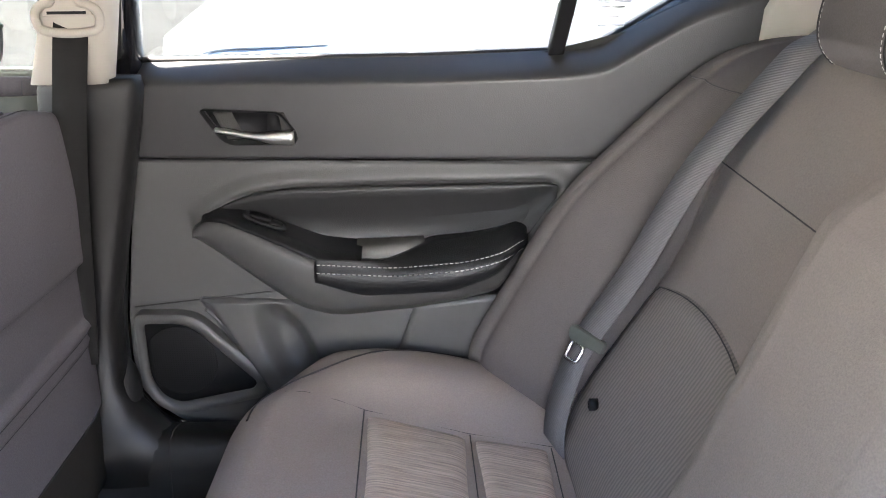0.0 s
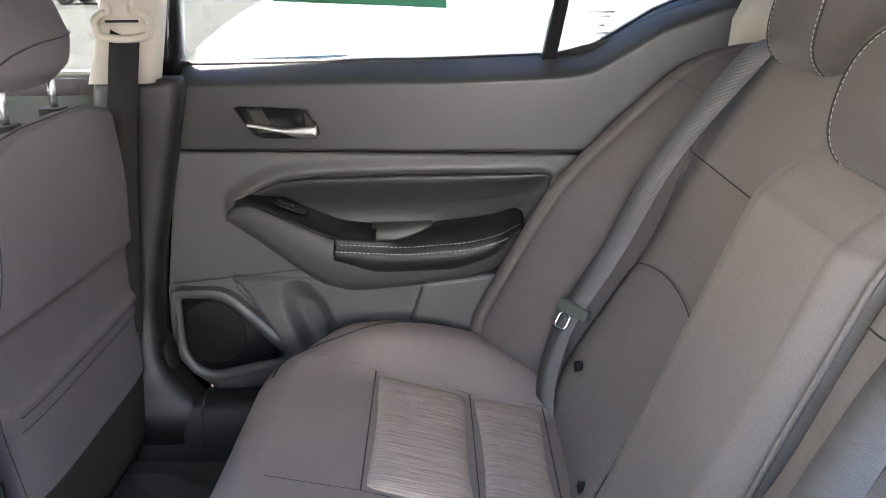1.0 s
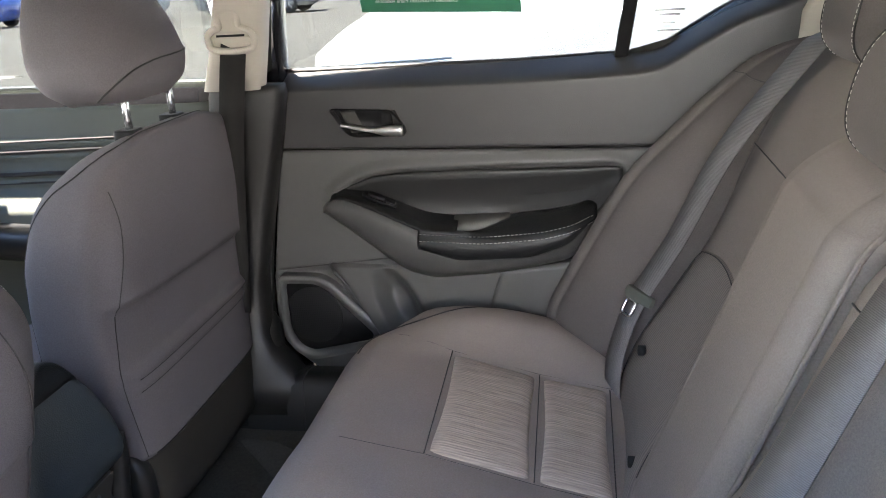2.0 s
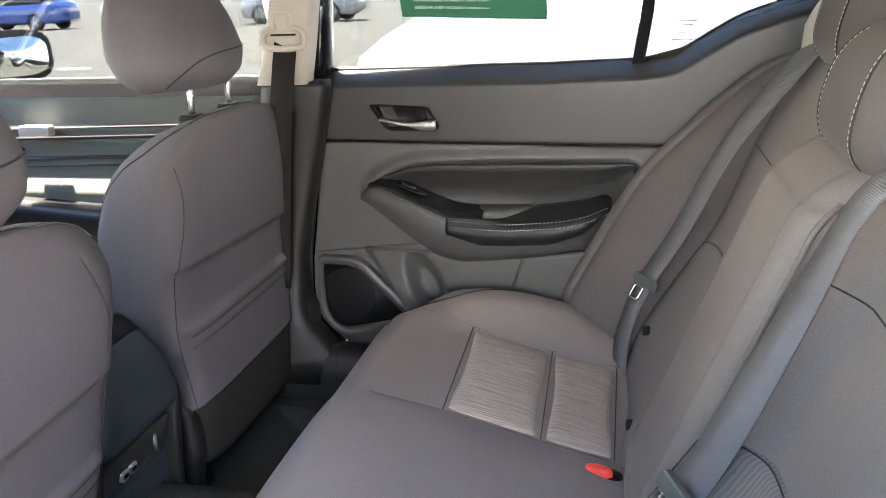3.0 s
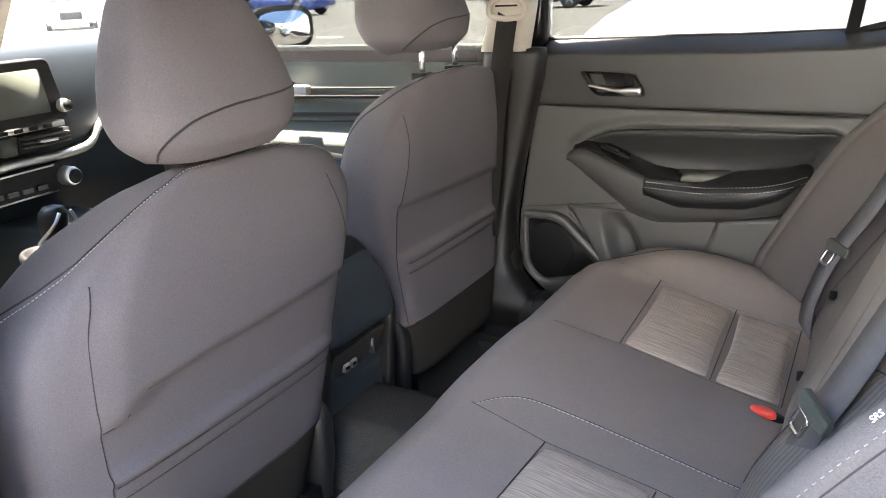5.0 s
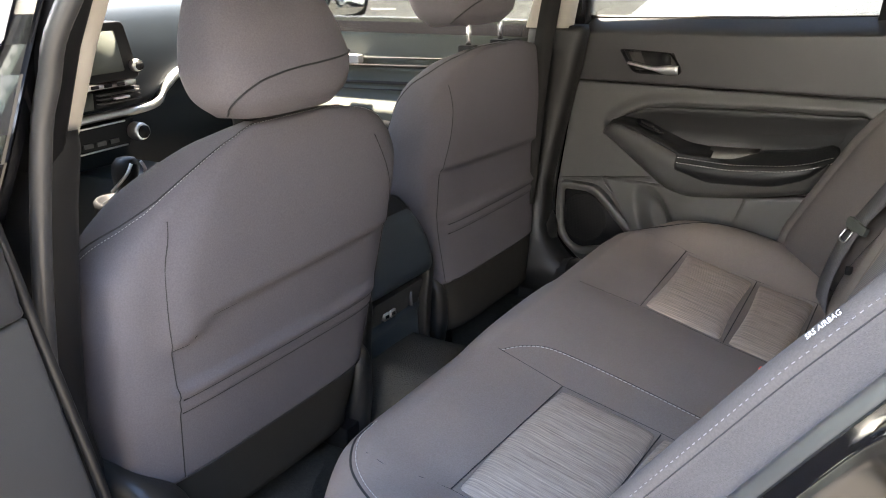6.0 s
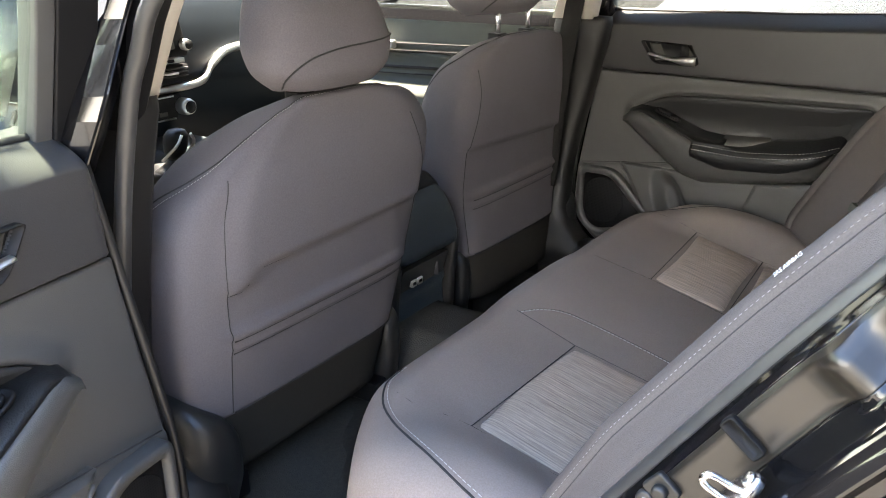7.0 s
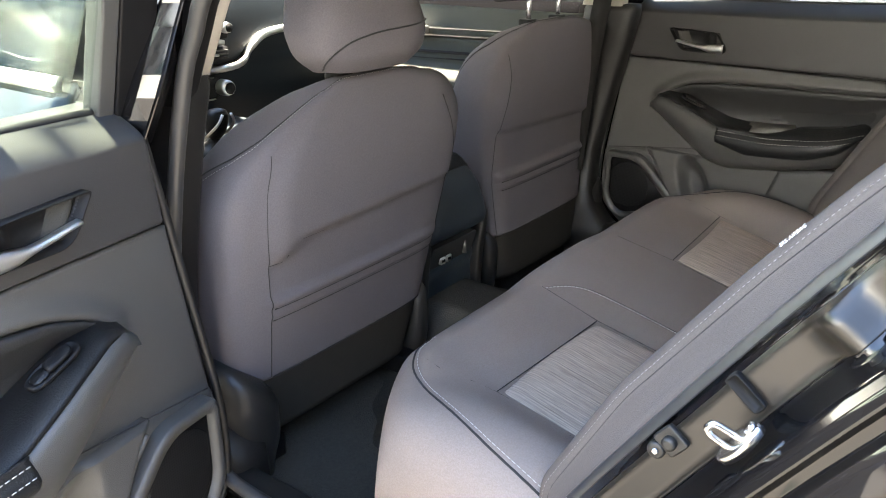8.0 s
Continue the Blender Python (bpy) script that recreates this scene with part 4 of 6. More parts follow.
def pad_sheet(corners, h):
    """A softly raised insert between four corners (x, y), in order."""
    c = [Vector(p) for p in corners]

    def f(u, v):
        p = c[0].lerp(c[1], u).lerp(c[3].lerp(c[2], u), v)
        e = min(u, 1 - u, 0.2) / 0.2
        g = min(v, 1 - v, 0.2) / 0.2
        p = p + (c[1] - c[0]).orthogonal().normalized() * 0.006 * math.sin(math.pi * u) * (2 * v - 1) * -1
        return (p.x, p.y, cush_top(p.x, p.y) - 0.003 + h * (1 - (1 - e) ** 2) ** 0.5 * (1 - (1 - g) ** 2) ** 0.5)
    return sheet(f, lin(0, 1, 30), lin(0, 1, 30), (0, 0, -0.01))


for s in (1, -1):
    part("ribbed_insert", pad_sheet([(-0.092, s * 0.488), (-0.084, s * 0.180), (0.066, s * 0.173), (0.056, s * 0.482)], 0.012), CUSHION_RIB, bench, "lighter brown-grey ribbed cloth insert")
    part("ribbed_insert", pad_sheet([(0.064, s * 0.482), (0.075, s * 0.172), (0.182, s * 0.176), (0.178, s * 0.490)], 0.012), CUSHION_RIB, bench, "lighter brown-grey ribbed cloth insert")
    part("insert_seam", tube(on_cush([(0.25, s * 0.50), (0.178, s * 0.493), (0.056, s * 0.486), (-0.092, s * 0.492), (-0.131, s * 0.502), (-0.181, s * 0.513), (-0.21, s * 0.508)], -0.0004), 0.0008), SEAM, bench)
    part("insert_seam", tube(on_cush([(-0.094, s * 0.492), (-0.086, s * 0.176)], -0.0004), 0.0010), SEAM, bench)
    part("insert_seam", tube(on_cush([(0.060, s * 0.484), (0.070, s * 0.174)], 0.0003), 0.0009), SEAM, bench)
    part("insert_seam", tube(on_cush([(0.181, s * 0.49), (0.184, s * 0.176)], 0.0005), 0.0010), SEAM, bench)
    part("insert_seam", tube(on_cush([(-0.086, s * 0.176), (0.070, s * 0.170), (0.184, s * 0.173)], -0.0005), 0.0009), SEAM, bench)
    part("front_seam", tube(on_cush([(-0.086, s * 0.176), (-0.122, s * 0.172), (-0.161, s * 0.168), (-0.205, s * 0.164)], -0.0004), 0.0008), SEAM, bench)
    edge = smooth_poly([(-0.252, s * 0.44), (-0.246, s * 0.487), (-0.205, s * 0.545), (-0.12, s * 0.60), (-0.02, s * 0.637), (0.08, s * 0.655)], 6, False)
    part("edge_piping", tube(on_cush([(p[0], p[1]) for p in edge], 0.0), 0.0018), SEAM, bench)
    if s < 0:
        part("edge_stitching", stitches(on_cush([(p[0] + 0.004, p[1] - s * 0.006) for p in edge], 0.001), 0.0006), STITCH, bench)
mid = smooth_poly([(-0.197, -0.164), (-0.172, -0.130), (-0.139, -0.108), (-0.076, -0.101), (0.018, -0.099), (0.13, -0.10), (0.2, -0.10)], 6, False)
part("centre_stitching", stitches(on_cush(mid, 0.001), 0.0009, 0.005, 0.0025), STITCH, bench)
part("centre_seam", tube(on_cush([(p[0], p[1] + 0.004) for p in mid], -0.0003), 0.0008), SEAM, bench)


def back_x(y, z):
    """Front surface of the rear backrests."""
    return soft([(0.38, 0.188), (0.45, 0.197), (0.536, 0.220), (0.60, 0.258), (0.739, 0.345), (0.898, 0.406), (1.0, 0.455), (1.1, 0.53)], z, 0.04)


def patch(y0, y1, z0, z1, fx, r=0.02, ny=30, nz=40, back=0.06):
    def f(u, v):
        y, z = y0 + (y1 - y0) * u, z0 + (z1 - z0) * v
        d = [y - y0, y1 - y, z - z0, z1 - z]
        x = fx(y, z)
        for q in d:
            if q < r:
                x += r - math.sqrt(max(0, r * r - (r - q) ** 2))
        return (x, y, z)

    def spread(a, b, n):
        e = min(0.4, 1.2 * r / abs(b - a))
        return sorted(set([e * (1 - math.cos(t)) for t in lin(0, math.pi / 2, 7)] + lin(e, 1 - e, n) + [1 - e * (1 - math.cos(t)) for t in lin(0, math.pi / 2, 7)]))
    return sheet(f, spread(y0, y1, ny), spread(z0, z1, nz), (back, 0, 0))


for s in (1, -1):
    def fx(y, z, s=s):
        k = abs(y)
        return back_x(y, z) - (0.0 if s > 0 else 0.035 * sstep(0.24, 0.13, k) * sstep(1.0, 0.9, z)) + 0.010 * math.sin(math.pi * min(1, max(0, (k - 0.2) / 0.34))) * sstep(0.80, 0.6, z)
    lo, hi = (0.14, 0.56) if s > 0 else (-0.56, -0.099)
    bk = part("backrest", patch(lo, hi, 0.39, 1.075, fx, 0.03, 50, 60), CLOTH_SHADED, bench)

    def rib(u, v, s=s):
        k = (0.16 if s > 0 else 0.125) + 0.365 * u
        top = (0.748 if s > 0 else 0.735) - 0.028 * (2 * u - 0.95) ** 2
        z = 0.42 + (top - 0.42) * v
        y = s * k
        e = min(u, 1 - u, 0.06) / 0.06
        g = min(1 - v, 0.06) / 0.06
        return (fx(y, z) + 0.003 - 0.010 * (1 - (1 - e) ** 2) ** 0.5 * (1 - (1 - g) ** 2) ** 0.5, y, z)
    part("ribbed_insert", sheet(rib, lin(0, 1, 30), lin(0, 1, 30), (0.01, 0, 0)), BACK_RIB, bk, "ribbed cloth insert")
    arch = [rib(u, v) for u, v in [(0.02, q) for q in lin(0.3, 0.93, 12)] + [(q, 0.985) for q in lin(0.05, 0.95, 20)] + [(0.98, q) for q in lin(0.93, 0.1, 14)]]
    part("insert_seam", tube([(x - 0.001, y, z) for x, y, z in arch], 0.0009), SEAM, bk)
    part("upper_seam", tube([(fx(s * k, 0.891) - 0.0005, s * k, 0.891) for k in lin(0.15 if s > 0 else 0.12, 0.535, 30)], 0.0010), SEAM, bk)

    # outer side bolster: its front edge climbs and bends back over the shoulder
    edge_line = smooth_poly([(0.098, 0.40), (0.082, 0.46), (0.066, 0.52), (0.067, 0.556), (0.085, 0.598), (0.156, 0.729), (0.21, 0.815), (0.274, 0.884), (0.366, 0.973), (0.432, 1.020), (0.50, 1.040), (0.60, 1.046)], 8, False)
    y_in = 0.525
    if s < 0:
        edge_line = [Vector((soft([(0.40, 0.092), (0.47, 0.082), (0.505, 0.072), (0.555, 0.072), (0.711, 0.157), (0.88, 0.279), (0.98, 0.358), (1.08, 0.45)], z, 0.015), z)) for z in lin(0.40, 1.075, 89)]
        y_in = 0.57

    def bol(u, v, s=s, edge_line=edge_line, y_in=y_in):
        i = min(len(edge_line) - 2, int(v * (len(edge_line) - 1)))
        xf, z = edge_line[i].lerp(edge_line[i + 1], v * (len(edge_line) - 1) - i)
        xi = max(xf + 0.012, min(back_x(0, z) + 0.025, xf + 0.17))
        dip = 0.012 * sstep(0.9, 1.03, z)
        if u < 0.45:
            q = u / 0.45
            y = y_in + (0.63 - y_in) * q
            x = xi + (xf + 0.018 - xi) * math.sin(q * math.pi / 2) ** 1.2
            z -= dip * (1 - q)
        elif u < 0.7:
            q = (u - 0.45) / 0.25 * math.pi
            y = 0.63 + 0.02 * (1 - math.cos(q))
            x = xf + 0.018 - 0.018 * math.sin(q)
        else:
            q = (u - 0.7) / 0.3
            y = 0.67 + 0.03 * q
            x = xf + 0.018 + 0.032 * q
        return (x, s * y, z)
    bl = part("side_bolster", sheet(bol, lin(0, 0.45, 16) + lin(0.47, 0.7, 12) + lin(0.74, 1, 6), lin(0, 1, 89), (0.07, 0, -0.02)), CLOTH_DEEP_SHADE, bench)
    if s > 0:
        part("shoulder_seam", tube([bol(q, 0.735 + 0.03 * q) for q in lin(0.05, 0.66, 24)], 0.0009), SEAM, bl)
    if s < 0:
        part("bolster_seam", tube([bol(0.7, v) for v in lin(0.02, 0.98, 40)], 0.0007), SEAM, bl)
    if s < 0:
        part("bolster_stitching", stitches([Vector(bol(0.66, v)) + Vector((-0.0002, 0, 0)) for v in lin(0.05, 0.98, 60)], 0.00045, 0.003, 0.0035), THREAD, bl)

# centre backrest that folds down as an armrest
def cx_(y, z):
    return 0.196 + (z - 0.5) * 0.385 + 0.03 * sstep(0.92, 0.99, z)


arm = part("centre_armrest", patch(-0.096, 0.182, 0.475, 0.985, lambda y, z: cx_(y, z) + 0.25 * (y - 0.04) ** 2, 0.04, 30, 50, 0.12), CLOTH_SHADED, bench)
part("armrest_seam", tube([(cx_(0, z) + 0.02, -0.098, z) for z in lin(0.50, 0.95, 30)], 0.0035), CLOTH_SHADED, arm)


def rear_headrest(y0, x0, z0, w, h):
    hd = thing("headrest", (x0 + 0.05, y0, z0), "dark grey cloth rear headrest with pale stitching", "headrest", "rear headrests")

    def full(k):
        return max(0.1, (1 - abs(2 * k - 1) ** 4) ** 0.5)

    def mid_x(k):
        return x0 + 0.062 + 0.42 * k * h + 0.05 * (1 - k) ** 3
    rings = []
    for k in [0.5 - 0.5 * math.cos(q) for q in lin(0, math.pi, 30)]:
        e = full(k)
        rings.append([(mid_x(k) + 0.062 * e * math.copysign(abs(math.cos(a)) ** 0.7, math.cos(a)), y0 + w * (0.82 + 0.18 * e) * math.copysign(abs(math.sin(a)) ** 0.55, math.sin(a)), z0 + h * k) for a in lin(0, 2 * math.pi, 49)[:-1]])
    pad = part("pad", loft(rings), CLOTH_DEEP_SHADE, hd)
    for s in (-1, 1):
        line = []
        for k in lin(0.05, 0.93, 24):
            f = 0.66 - 0.10 * (2 * k - 1) ** 2
            cs = math.sqrt(1 - min(1, f / (0.82 + 0.18 * full(k))) ** (2 / 0.55))
            line.append((mid_x(k) - 0.062 * full(k) * cs ** 0.7 - 0.0006, y0 + s * w * f, z0 + h * k))
        part("seam", tube(line, 0.0012), SEAM, pad)
        part("stitching", stitches([(x - 0.0006, y - s * 0.005, z) for x, y, z in line], 0.0006, 0.004, 0.003), STITCH, pad)
    return hd


rear_headrest(0.352, 0.418, 1.022, 0.118, 0.17)
rear_headrest(0.012, 0.366, 0.957, 0.122, 0.165)
rear_headrest(-0.375, 0.42, 1.03, 0.125, 0.17)


# ---------- seat belts ----------
def strap(pts, width, across, thick=0.0012):
    """A webbing band along points; across: direction of its width at each point (one for all or a list)."""
    pts = smooth_poly(pts, 8, False)
    rings = []
    n = len(pts)
    for i, p in enumerate(pts):
        ac = Vector(across).normalized() if not isinstance(across, list) else Vector(across[0]).lerp(Vector(across[1]), sstep(0.38, 0.62, i / (n - 1))).normalized()
        d = (pts[min(i + 1, n - 1)] - pts[max(i - 1, 0)]).normalized()
        ac = (ac - d * ac.dot(d)).normalized()
        nn = d.cross(ac)
        h = width / 2
        rings.append([p + ac * h + nn * thick, p - ac * h + nn * thick, p - ac * h - nn * thick, p + ac * h - nn * thick])
    return loft(rings)


def tongue(p, along, across, out, parent):
    """Belt tongue: a dark plastic loop across the webbing and a bright steel blade with a hole."""
    a, c, o = Vector(along).normalized(), Vector(across).normalized(), Vector(out).normalized()
    c = (c - a * c.dot(a)).normalized()
    n = a.cross(c)
    o = (o - c * o.dot(c)).normalized()
    w = c.cross(o)
    p = Vector(p)
    loop = rounded([(-0.010, -0.032), (0.009, -0.032), (0.010, 0.030), (0.003, 0.035), (-0.012, 0.032)], 0.006, 4)
    part("tongue_loop", loft([[p + a * q[0] + c * q[1] + n * h for q in loop] for h in (-0.005, 0.003)] + [[p + a * q[0] * 0.8 + c * q[1] * 0.9 + n * 0.0055 for q in loop]]), FRONT_TRIM, parent, "dark plastic tongue loop", True, 0.002)
    part("tongue_neck", loft([[p + c * (0.010 + 0.016 * e) + o * d + w * h for e, h in ((-1, -0.003), (1, -0.003), (1, 0.003), (-1, 0.003))] for d in (-0.002, 0.014)]), FRONT_TRIM, parent, "", True, 0.002)
    rim = rounded([(-1, -1), (1, -1), (1, 1), (-1, 1)], 0.5, 4)
    pts = [p + c * (0.010 + 0.0115 * q[0]) + o * (0.026 + 0.013 * q[1]) for q in rim]
    part("tongue_blade", tube(pts, 0.0032, 6, True), STEEL, parent, "bright steel tongue")


def rear_belt(pts, across, label, tp, along, tc, out):
    b = thing("seat_belt", pts[len(pts) // 2], label, "seat belt", "rear seat belts")
    part("webbing", strap(pts, 0.046, across), BELT, b)
    tongue(tp, along, tc, out, b)
    return b


rear_belt([(0.62, 0.445, 1.062), (0.54, 0.45, 1.066), (0.475, 0.455, 1.055), (0.435, 0.463, 1.012), (0.354, 0.487, 0.89), (0.285, 0.503, 0.74), (0.226, 0.512, 0.632), (0.200, 0.505, 0.565), (0.186, 0.497, 0.50), (0.188, 0.49, 0.42)], (0.52, -0.84, 0.0), "grey woven seat belt hanging over the rear seat", (0.230, 0.508, 0.638), (0.30, 0.1, 0.95), (-0.54, 0.84, 0.28), (-0.55, -0.1, -0.83))
rear_belt([(0.60, -0.42, 1.09), (0.47, -0.30, 1.06), (0.412, -0.256, 1.02), (0.38, -0.242, 0.985), (0.348, -0.205, 0.876), (0.288, -0.198, 0.726), (0.246, -0.186, 0.628), (0.228, -0.178, 0.56), (0.228, -0.172, 0.45)], [(0.06, -0.97, 0.0), (0.55, -0.83, 0.0)], "grey woven seat belt lying across the backrest", (0.252, -0.215, 0.672), (0.35, -0.05, 0.93), (-0.5, 0.84, 0.2), (-0.5, 0.25, -0.83))

buckle = thing("buckle", (0.16, 0.13, 0.47), "red seat belt release button sunk in the seat", "belt buckle")
part("button", loft([[(0.162 + 0.019 * k * math.cos(a) - 0.008 * math.sin(a), 0.126 + 0.011 * k * math.sin(a), z) for a in lin(0, 2 * math.pi, 25)[:-1]] for k, z in ((1, 0.455), (1, 0.476), (0.9, 0.481), (0.5, 0.483))]), RED, buckle)
part("housing", loft([[(0.166 + 0.032 * k * math.cos(a), 0.128 + 0.018 * k * math.sin(a), z) for a in lin(0, 2 * math.pi, 25)[:-1]] for k, z in ((1, 0.44), (1, 0.467), (0.9, 0.470))]), PLASTIC_DK, buckle)

# front belt on the far pillar
fb = thing("front_seat_belt", (-0.50, 0.64, 1.0), "dark seat belt hanging from a pale beige guide", "seat belt")
part("webbing", strap([(-0.495, 0.648, 1.075), (-0.505, 0.638, 1.0), (-0.525, 0.632, 0.85), (-0.55, 0.62, 0.55)], 0.047, (1, 0.15, 0)), BELT_DK, fb, "dark webbing")
part("webbing_upper", strap([(-0.50, 0.655, 1.06), (-0.48, 0.645, 1.2), (-0.46, 0.625, 1.33)], 0.03, (1, 0.15, 0)), BEIGE, fb)
gp = [(-0.036, 1.064), (-0.044, 1.075), (-0.043, 1.090), (-0.030, 1.100), (-0.019, 1.104), (-0.017, 1.13), (0.017, 1.13), (0.019, 1.104), (0.030, 1.100), (0.043, 1.090), (0.044, 1.075), (0.036, 1.064), (0.0, 1.060)]
part("guide_loop", tube([(-0.495 + p[0], 0.640 - 0.08 * (p[1] - 1.06), p[1]) for p in smooth_poly([(x, z) for x, z in gp], 4)], 0.0065, 8, True), BEIGE, fb, "pale beige belt guide")
part("guide_plate", loft([[(-0.495 + x, y, z) for x, z in ((-0.036, 1.083), (0.036, 1.083), (0.030, 1.099), (0.016, 1.104), (0.015, 1.128), (-0.015, 1.128), (-0.016, 1.104), (-0.030, 1.099))] for y in (0.638, 0.642)]), BEIGE, fb, "", True, 0.0015)
part("slot", box((-0.522, 0.6365, 1.086), (-0.468, 0.639, 1.090)), PLASTIC_DK, fb, "", False)

# ---------- centre console ----------
CY = 0.032
console = thing("centre_console", (-0.8, CY, 0.29), "dark console with padded armrest and charging sockets", "console")
rings = []
for z in lin(0.30, 0.682, 34):
    xb = soft([(0.30, -0.555), (0.44, -0.558), (0.452, -0.548), (0.50, -0.562), (0.525, -0.556), (0.535, -0.522), (0.56, -0.512), (0.60, -0.518), (0.64, -0.534), (0.665, -0.552), (0.682, -0.575)], z, 0.006)
    w = soft([(0.30, 0.118), (0.45, 0.108), (0.53, 0.108), (0.60, 0.10), (0.65, 0.094), (0.682, 0.085)], z)
    rings.append([(x, CY + y, z) for x, y in rounded([(-1.5, -w), (xb, -w), (xb, w), (-1.5, w)], [0.01, 0.03, 0.03, 0.01], 6)])
part("body", loft(rings), CONSOLE, console)
for sd in (-1, 1):
    part("side_cheek", loft([[(x, CY + sd * (y + 0.004 * k), z) for x, y in rounded([(-0.60, w - 0.02), (xb, w - 0.02), (xb, w + 0.004), (-0.60, w + 0.004)], [0.002, 0.008, 0.01, 0.002], 4)] for k, (z, xb, w) in enumerate(((0.30, -0.545, 0.116), (0.40, -0.54, 0.111), (0.47, -0.535, 0.108), (0.525, -0.528, 0.106), (0.56, -0.53, 0.103)))]), SHIELD, console, "dark side cheek")
rings = []
for x in lin(-0.95, -0.562, 30):
    e = max(0.03, min(1, (x + 0.952) / 0.03, (-0.560 - x) / 0.03)) ** 0.5
    rings.append([(x, CY + 0.088 * (0.9 + 0.1 * e) * math.copysign(abs(math.cos(a)) ** 0.4, math.cos(a)), 0.668 + e * 0.034 * math.copysign(abs(math.sin(a)) ** 0.6, math.sin(a))) for a in lin(0, 2 * math.pi, 33)[:-1]])
lid = part("armrest_lid", loft(rings), LEATHER, console, "black stitched armrest lid")
for d in (0, 0.010):
    part("stitching", stitches([(-0.600 - d, CY + 0.0875 * math.sin(q), 0.7025 - 0.033 * (1 - math.cos(q) ** 0.5)) for q in lin(-1.45, 1.45, 40)], 0.0011, 0.005, 0.003), STITCH, lid)
part("socket_panel", loft([[(x0 + 0.012 * (z - 0.485) / 0.04, CY + y, z) for y, z in rounded([(-0.086, 0.449), (0.086, 0.449), (0.086, 0.520), (-0.086, 0.520)], 0.010, 4)] for x0 in (-0.566, -0.546)]), RECESS, console, "", True, 0.002)
for y in (-0.006, 0.016):
    sk = part("socket", prism(rounded([(y - 0.009, 0.470), (y + 0.009, 0.470), (y + 0.009, 0.486), (y - 0.009, 0.486)], 0.003, 3), "x", -0.556, -0.5425), CHROME, console, "bright charging socket")
    part("slot", box((-0.5427, y - 0.0055, 0.475), (-0.5415, y + 0.0055, 0.481)), PLASTIC_DK, sk, "", False)
part("release_tab", loft([[(x, y + 0.004 * k, z) for x, y, z in ((-0.552, 0.078, 0.470), (-0.540, 0.078, 0.470), (-0.538, 0.074, 0.503), (-0.552, 0.074, 0.503))] for k in (0, 1)]), PLASTIC, console, "grey edge tab")

# gear lever and centre stack
shifter = thing("gear_lever", (-1.05, 0.0, 0.66), "dark gear lever with satin metal trim", "gear lever")
part("surround", loft([[(-1.14 + 0.085 * k * math.cos(a), -0.13 + 0.055 * k * math.sin(a), z) for a in lin(0, 2 * math.pi, 33)[:-1]] for k, z in ((1.0, 0.645), (1.0, 0.668), (0.93, 0.674), (0.82, 0.672), (0.78, 0.664))]), PLASTIC_DK, shifter, "dark surround ring")
part("boot", loft([[(-1.14 + r * math.cos(a), -0.13 + 0.8 * r * math.sin(a), z) for a in lin(0, 2 * math.pi, 25)[:-1]] for r, z in ((0.065, 0.662), (0.04, 0.675), (0.02, 0.69), (0.014, 0.71))]), LEATHER, shifter)
part("knob", loft([[(-1.13 + 1.25 * r * math.cos(a) + 0.25 * (z - 0.7), -0.135 + r * math.sin(a), z) for a in lin(0, 2 * math.pi, 25)[:-1]] for r, z in ((0.013, 0.70), (0.022, 0.716), (0.026, 0.74), (0.025, 0.758), (0.018, 0.770), (0.006, 0.774))]), LEATHER, shifter, "dark glossy knob")
for sd in (-1, 1):
    part("knob_trim", tube(smooth_poly([(-1.155, -0.135 + sd * 0.014, 0.695), (-1.12, -0.135 + sd * 0.029, 0.712), (-1.085, -0.135 + sd * 0.024, 0.742), (-1.08, -0.135 + sd * 0.012, 0.764)], 5, False), 0.0035, 8), CHROME, shifter, "bright curved trim")

# ---------- dashboard ----------
dash = thing("dashboard", (-1.6, 0.0, 0.6), "dark dashboard with silver trim line and touch screen", "dashboard")
prof = [(-1.80, 1.02), (-1.65, 1.07), (-1.52, 1.078), (-1.45, 1.055), (-1.41, 0.97), (-1.385, 0.86), (-1.41, 0.82), (-1.40, 0.75), (-1.45, 0.60), (-1.80, 0.55)]
part("body", loft([[(p[0] - 0.12 * (y / 0.7) ** 4, y, p[1] - 0.04 * (y / 0.7) ** 2) for p in rounded(prof, 0.04, 3)] for y in lin(-0.72, 0.72, 40)]), DASH_SKY_TINT, dash)
part("silver_trim", loft([[(-1.375 + dx, y + 0.022, z - 0.002 + dz) for dx, dz in ((-0.02, -0.009), (0.003, -0.009), (0.007, 0.0), (0.003, 0.009), (-0.02, 0.009))] for y, z in smooth_poly([(-0.3, 0.80), (-0.07, 0.812), (0.14, 0.818), (0.20, 0.864), (0.30, 0.90), (0.68, 0.91)], 6, False)]), CHROME, dash, "satin silver trim line")
scr = part("screen_housing", prism(rounded([(-0.15, 0.895), (0.115, 0.895), (0.085, 1.03), (-0.12, 1.03)], 0.015, 4), "x", -1.40, -1.345), PLASTIC_DK, dash, "", True, 0.004)
part("screen", prism(rounded([(-0.10, 0.915), (0.07, 0.915), (0.055, 1.01), (-0.09, 1.01)], 0.006, 3), "x", -1.36, -1.342), SCREEN, scr, "grey display")
for y, z, r in ((0.10, 0.925, 0.015), (0.085, 0.767, 0.022)):
    part("control_knob", loft([[(x, y + k * r * math.cos(a), z + k * r * math.sin(a)) for a in lin(0, 2 * math.pi, 25)[:-1]] for k, x in ((1.0, -1.40), (1.0, -1.335), (0.85, -1.325), (0.5, -1.326))]), CHROME, dash, "ribbed silver knob")
